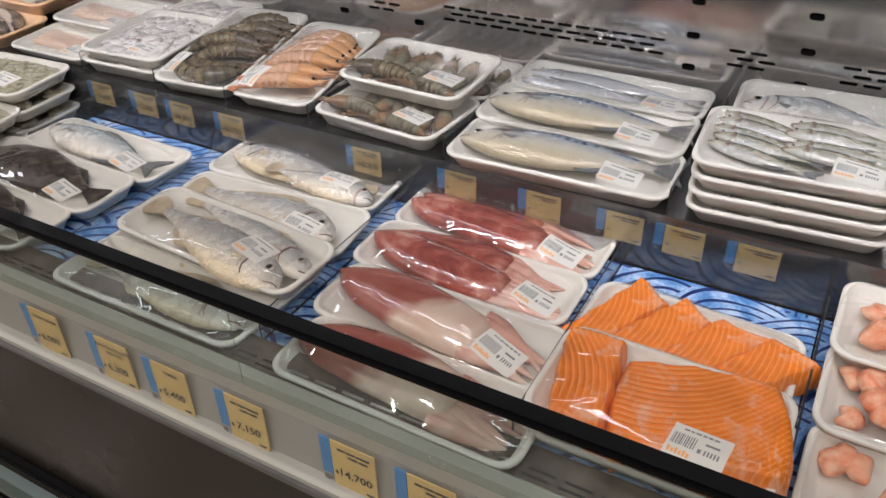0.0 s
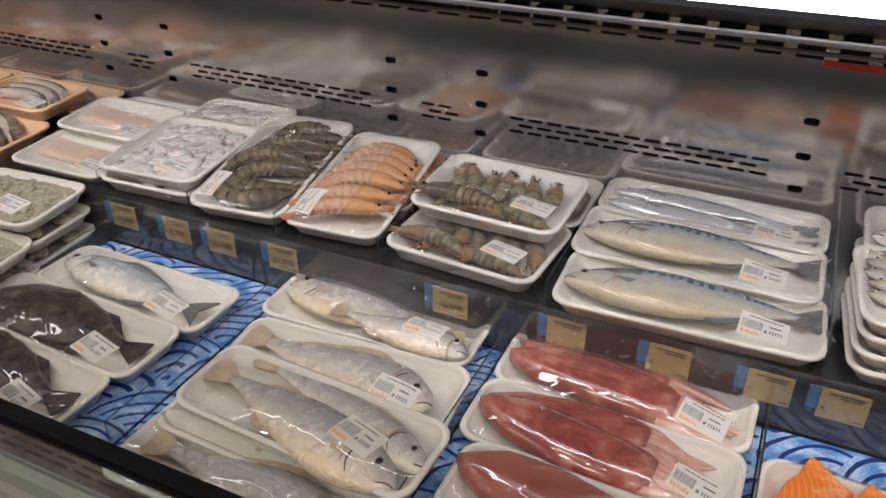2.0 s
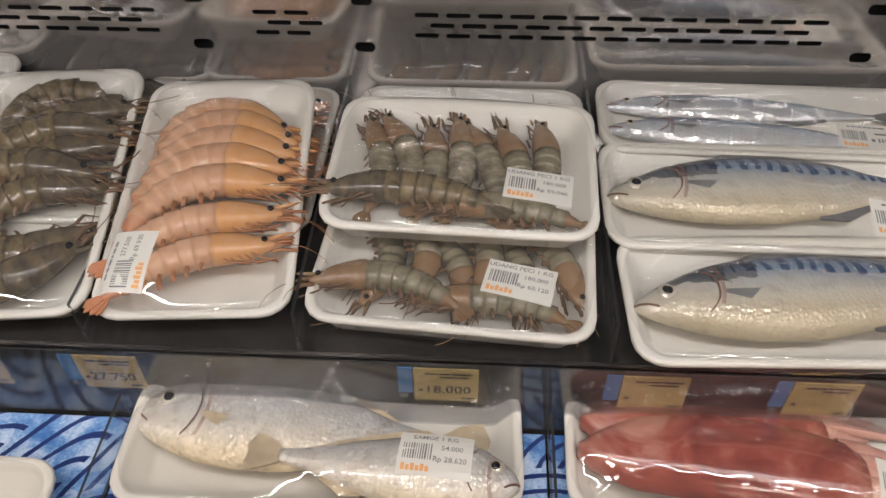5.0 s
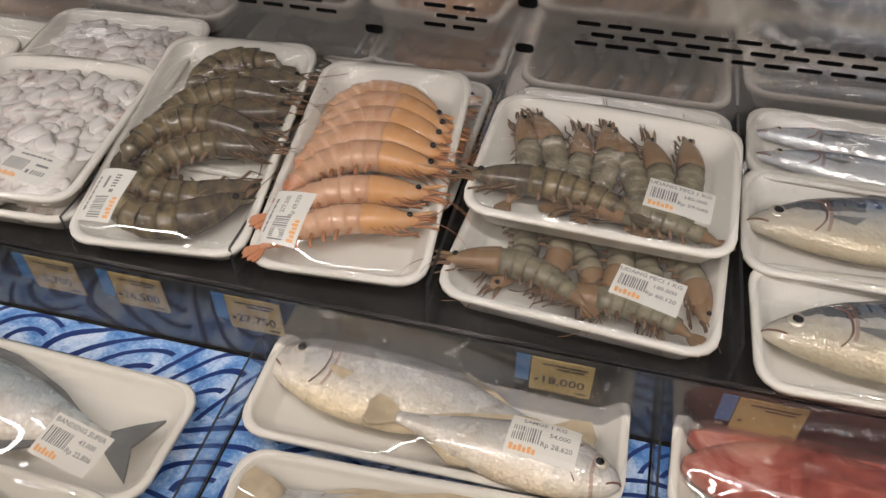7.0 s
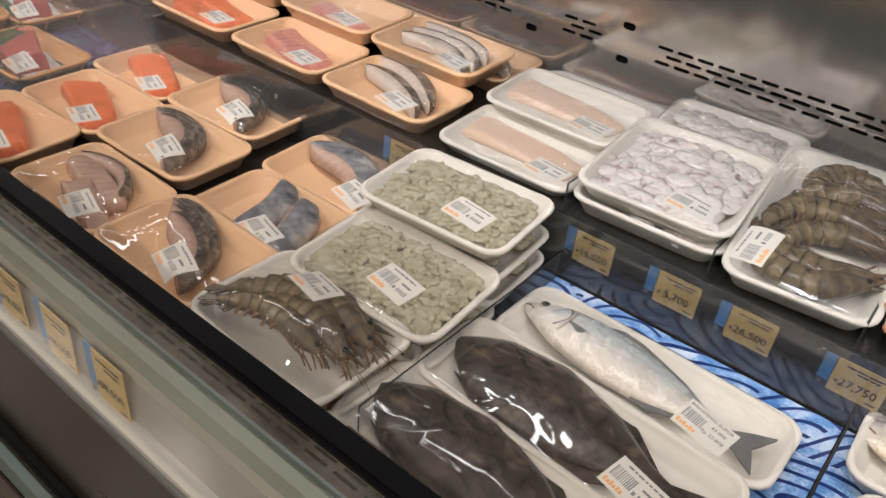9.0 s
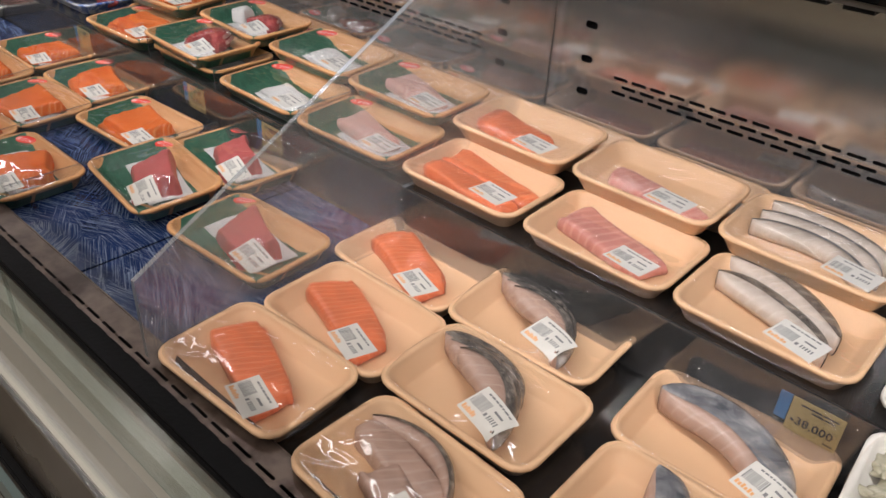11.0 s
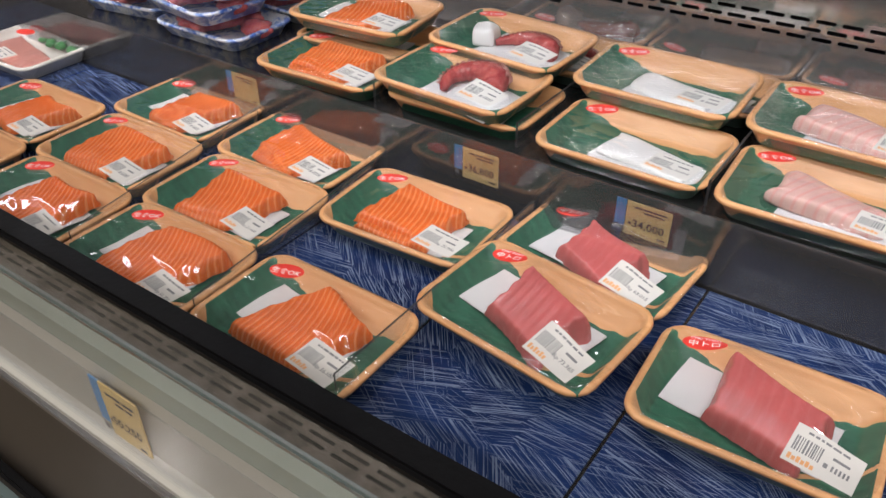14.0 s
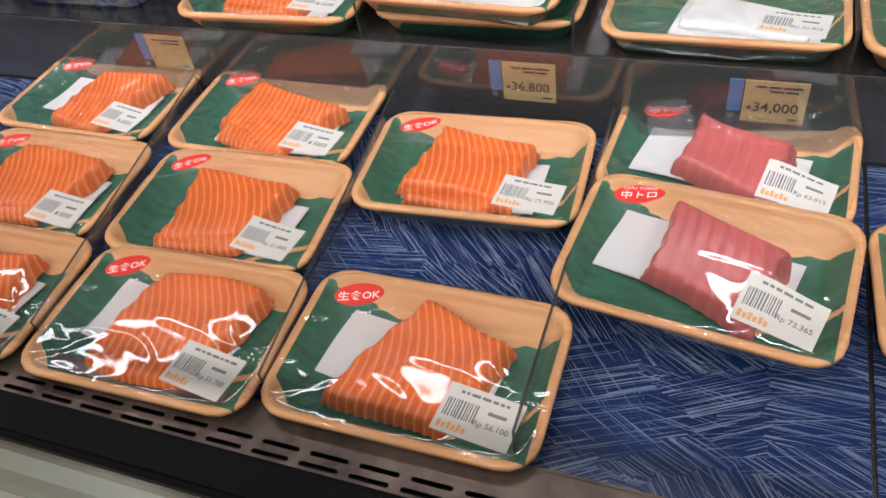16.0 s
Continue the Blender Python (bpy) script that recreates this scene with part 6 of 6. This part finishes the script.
for x, y, z, rx in ((-0.836, 4.068, UPPER, 3), (-0.842, 4.168, UPPER + 0.020, 4), (-0.846, 4.238, UPPER, 0)):
    pack("white_fillet_pack", "pale fish fillet on a white foam tray under frosted film", "fillet", WIDE, x, y, z,
         [slab(-0.008, 0.002, -4, 0.158, 0.054, 0.012, "pale_fillet", int(y * 100) % 5, 0.5, 0.006)], 1, rx, (0.052, -0.034, -8))


def column(x, recipes, tray, dx=(0.0, -0.01, -0.008), lift=0.0):
    """Front, middle and rear pack of one upper column."""
    for (name, label, category, items, price, oval), (y, z, rx), off in zip(recipes, ((4.060, UPPER + lift, 2), (4.162, UPPER + 0.030, 3), (4.236, UPPER, 0)), dx):
        pack(name, label, category, tray, x + off, y, z, items, 0, rx, price, oval)


column(-1.036, [("cutlet_pack", "white fish cutlets with dark skin on a peach tray", "cutlets", [cutlet(-0.008, 0.030, -20, 0.140, 0.038, 0.022, "white_cutlet_flesh", "dark_fish_skin", 1, 0.0045, 0, 1.75), cutlet(-0.008, -0.002, -20, 0.134, 0.036, 0.022, "white_cutlet_flesh", "dark_fish_skin", 2, 0.0045, 0, 1.6)], (0.030, -0.036, -14), None),
                ("cutlet_pack", "pale fish cutlets with a dark rim on a peach tray", "cutlets", [cutlet(0.0, 0.034 - 0.024 * i, -16, 0.138, 0.026, 0.020, "white_cutlet_flesh", "blue_grey_skin", 3 + i) for i in range(3)], (0.045, -0.036, -10), None),
                ("cutlet_pack", "pale fish cutlets at the back of the upper deck", "cutlets", [cutlet(0.0, 0.01, -10, 0.150, 0.030, 0.020, "white_cutlet_flesh", "blue_grey_skin", 6)], None, None)], PEACH)
column(-1.222, [("fillet_pack", "pink fish fillet on a peach foam tray", "fillet", [slab(-0.005, 0.002, -14, 0.130, 0.052, 0.018, "pink_fillet", 1, 0.4)], (0.040, -0.032, -10), None),
                ("fillet_pack", "thin pink fish fillet on a peach foam tray", "fillet", [slab(0.008, -0.018, -10, 0.130, 0.036, 0.016, "pink_fillet", 2, 0.4)], (0.035, -0.038, -8), None),
                ("fillet_pack", "pink fish fillet at the back of the upper deck", "fillet", [slab(0.0, 0.0, -6, 0.140, 0.040, 0.014, "pink_fillet", 3, 0.4)], (0.055, -0.02, -8), None)], PEACH)
column(-1.412, [("trout_pack", "orange trout fillets on a peach foam tray", "fillet", [slab(-0.004, 0.018, -8, 0.150, 0.040, 0.016, "trout_fillet_flesh", 4, 0.3), slab(0.0, -0.020, -8, 0.148, 0.040, 0.016, "trout_fillet_flesh", 5, 0.3)], (0.040, -0.028, -9), None),
                ("trout_pack", "orange trout fillet on a raised peach foam tray", "fillet", [slab(-0.020, -0.004, -10, 0.110, 0.055, 0.016, "trout_fillet_flesh", 6, 0.35)], (0.036, -0.036, -8), None),
                ("trout_pack", "peach foam tray at the back of the upper deck", "fillet", [slab(0.0, 0.0, -6, 0.120, 0.050, 0.012, "pink_fillet", 7, 0.4)], None, None)], PEACH)
# lower deck: peach trays
ORANGE = [(-1.389, 3.706, "trout"), (-1.384, 3.826, "trout"), (-1.412, 3.948, "trout"), (-1.232, 3.955, "fan"), (-1.205, 3.831, "fan"), (-1.186, 3.708, "pair"), (-1.016, 3.940, "long"), (-1.001, 3.818, "wedge"), (-1.006, 3.706, "fan")]
for i, (x, y, how) in enumerate(ORANGE):
    if how == "trout":
        items = [slab(-0.010, 0.0, -22, 0.130, 0.058, 0.020, "trout_fillet_flesh", 10 + i, 0.35)]
        what, label, price = "trout_pack", "orange trout fillet on a peach foam tray", (0.034, -0.034, -18)
    elif how == "fan":
        items = [cutlet(-0.022 + 0.013 * k, 0.022 - 0.016 * k, -18 - 8 * k, 0.112, 0.038, 0.026, "cutlet_flesh", "dark_fish_skin", i + k, 0.0045 + 0.004 * k, 0, 1.9 - 0.3 * k) for k in range(3)]
        what, label, price = "cutlet_pack", "three grey-skinned fish cutlets fanned on a peach tray", (0.028, -0.032, -18)
    elif how == "pair":
        items = [slab(-0.012, 0.010, -12, 0.120, 0.040, 0.022, "cutlet_flesh", i, 0.4), slab(0.020, -0.020, -16, 0.110, 0.036, 0.022, "cutlet_flesh", i + 3, 0.4), cutlet(-0.015, 0.026, -10, 0.11, 0.02, 0.024, "cutlet_flesh", "dark_fish_skin", i)]
        what, label, price = "cutlet_pack", "grey-pink fish cuts on a peach foam tray", (0.030, -0.034, -16)
    elif how == "long":
        items = [cutlet(0.0, 0.004, -20, 0.146, 0.056, 0.028, "cutlet_flesh", "blue_grey_skin", i, 0.0045, 0, 2.0)]
        what, label, price = "cutlet_pack", "long blue-skinned fish cutlet on a peach tray", (0.050, -0.034, -18)
    else:
        items = [cutlet(-0.020, 0.0, -72, 0.105, 0.040, 0.028, "cutlet_flesh", "blue_grey_skin", i, 0.0045, 0, 2.2), cutlet(0.030, -0.010, -66, 0.105, 0.044, 0.028, "cutlet_flesh", "blue_grey_skin", i + 1, 0.0045, 0, 2.2)]
        what, label, price = "cutlet_pack", "two blue-skinned fish wedges on a peach tray", (0.024, -0.040, -16)
    pack(what, label, "cutlets" if what != "trout_pack" else "fillet", PEACH, x, y, DECK - 0.002 + 0.008 * (how == "fan"), items, 3 - 2 * (i % 3), 1, price)

# sashimi packs
RAW, TORO = ("", "生食OK"), ("CHU TORO", "中トロ")


def sashimi(x, y, z, kind, rz=0.0, rx=0.0, seed=1, price="", turn=0.0):
    s = seed % 4
    oval = (-0.058, 0.040, 16 + 4 * s, RAW)
    lab = (0.052, -0.034, -7 - s, "", "", price)
    if kind == "salmon":
        items = [paper(-0.008, 0.004, -8 + turn, 0.122, 0.056, seed), block(0.006, -0.002, -10 + 4 * s + turn, 0.070 + 0.008 * (seed % 3), 0.084, 0.020, "ridged_salmon_flesh", seed, 0.28 - 0.12 * (seed % 2))]
        label = "ridged orange salmon block on a tan and green tray"
    elif kind == "wide salmon":
        items = [paper(0.0, -0.004, -3, 0.112, 0.060, seed), block(-0.004, 0.000, -8 + turn, 0.094, 0.070, 0.020, "ridged_salmon_flesh", seed, 0.30 - 0.2 * (seed % 2)), block(-0.014, -0.036, -6 + turn, 0.078, 0.016, 0.011, "ridged_salmon_flesh", seed + 3, 0.1, 0.0066, 0.2)]
        label = "wide orange salmon block on a tan and green tray"
    elif kind == "tuna":
        items = [paper(-0.006, 0.006, -8 + turn, 0.128, 0.058, seed), block(0.006, -0.004, -22 + turn, 0.086, 0.058, 0.030, "layered_tuna_flesh", seed, -0.25, 0.0100, 0.45, 0.0075, "tuna_block")]
        label, oval = "pink fatty tuna block on a tan and green tray", (-0.056, 0.040, 8, TORO)
    elif kind == "octopus":
        arm, suckers = tentacle_parts(0.033, 0.0150, 215, seed)
        items = [paper(0.018, -0.012, -6, 0.11, 0.075, seed), ("octopus_arm", arm, at(0.012, -0.006, 0.0075, -32), "", [("sucker_row", suckers)])]
        label = "dark red curled octopus arm on a tan and green tray"
    elif kind == "arm":
        arm, suckers = tentacle_parts(0.055, 0.012, 110, seed)
        items = [paper(0.02, -0.006, -6, 0.11, 0.07, seed), slab(-0.040, 0.000, 20, 0.030, 0.032, 0.022, "white_squid_slab", seed, 0.2, 0, 0.0075, "octopus_cut"), ("octopus_arm", arm, at(0.012, -0.034, 0.0075, -6), "", [("sucker_row", suckers)])]
        label = "dark red octopus arm on white paper in a printed tray"
    elif kind == "white":
        items = [paper(0.020, -0.010, -12 + turn, 0.112, 0.058, seed), slab(0.016, -0.008, -12 + turn, 0.098, 0.046, 0.007, "white_squid_slab", seed, 0.2, 0, 0.0075, "squid_slab")]
        label = "white squid slab on paper in a tan and green tray"
    else:
        items = [paper(0.020, -0.008, -10, 0.11, 0.058, seed), slab(0.002, -0.004, -12, 0.105, 0.046, 0.018, "snapper_flesh", seed, 0.4, 0, 0.0075, "snapper_fillet")]
        label = "pale pink snapper fillet on a tan and green tray"
    return pack("sashimi_pack", label, "sashimi", PRINTED, x, y, z, items, rz, rx, lab, oval)


D = DECK
for args in ((-1.954, 3.712, D, "salmon", 0, 1, 4, "56.100"), (-2.143, 3.700, D, "salmon", 1, 1, 2, "51.700"), (-2.160, 3.822, D, "wide salmon", 2, 1, 3, "21.400", 12), (-2.180, 3.946, D, "wide salmon", 0, 1, 5, "", -14),
             (-2.385, 3.946, D, "salmon", -1, 1, 6), (-2.360, 3.818, D, "wide salmon", 1, 1, 8, "", 10), (-2.335, 3.696, D, "salmon", 1, 1, 7, "71.600"), (-1.976, 3.908, D, "wide salmon", 3, 1, 9, "75.900"),
             (-1.783, 3.952, D, "tuna", -4, 1, 10, "63.015"), (-1.788, 3.828, D + 0.012, "tuna", -7, 4, 11, "73.365"), (-1.592, 3.838, D, "tuna", 3, 1, 13),
             (-2.556, 3.820, D, "salmon", 1, 1, 12), (-2.540, 3.696, D, "salmon", 1, 1, 16)):
    sashimi(*args)
U = UPPER
for args in ((-2.018, 4.058, U + 0.020, "octopus", -3, 2, 1), (-2.015, 4.162, U + 0.034, "arm", -4, 3, 2), (-2.000, 4.236, U, "arm", 0, 0, 5),
             (-1.803, 4.060, U, "white", 0, 2, 3, "22.816"), (-1.815, 4.162, U + 0.030, "white", 0, 3, 6), (-1.808, 4.238, U, "white", 0, 0, 7),
             (-1.612, 4.058, U, "snapper", 2, 2, 4), (-1.620, 4.158, U + 0.030, "snapper", 0, 3, 8), (-1.614, 4.236, U, "snapper", 0, 0, 9),
             (-2.206, 4.052, U, "wide salmon", 2, 2, 17), (-2.228, 4.140, U + 0.036, "salmon", 4, 3, 18)):
    sashimi(*args)
pack("sashimi_pack", "tan printed tray lower in a stack", "sashimi", PRINTED, -2.006, 4.068, U - 0.002, [paper(0, 0, 0, 0.1, 0.06, 4)], 1, 0, None, None, False)
pack("sashimi_pack", "tan printed tray lower in a stack", "sashimi", PRINTED, -2.226, 4.146, U, [paper(0, 0, 0, 0.1, 0.06, 5)], 3, 0, None, None, False)
pack("fillet_pack", "pale fillet with green leaf strip on a white tray", "fillet", (0.185, 0.125, 0.024, "white_foam"), -2.775, 3.945, D,
     [slab(0.0, -0.01, -10, 0.13, 0.06, 0.016, "pink_fillet", 21, 0.3), ("leaf_strip", lump_mesh(12, 0.10, 0.012, 0.008, 0.014, 22, "green_leaf", 1.2), at(0.02, 0.042), "green plastic leaf strip", [])], 1, 1, (0.0, -0.04, -10), (-0.05, 0.035, 10, ("", "")))
BLUE = (0.170, 0.122, 0.022, "blue_patterned_tray")
for x, y, n in ((-2.452, 4.066, 3), (-2.445, 4.200, 3), (-2.640, 4.080, 3), (-2.650, 4.210, 2)):
    for k in range(n):
        pack("tuna_slice_pack", "dark red sliced fish in a blue patterned tray, stacked", "fish", BLUE, x + 0.012 * math.sin(k * 3 + y * 50), y + 0.008 * math.cos(k * 2), U + 0.036 * k,
             [("heap", lump_mesh(22, 0.13, 0.085, 0.020, 0.03, 30, "red_meat", 1.6), at(0, 0), "", [])], 8 * math.sin(k * 2 + x * 9), 0, (0.03, -0.02, -8) if k == n - 1 else None)
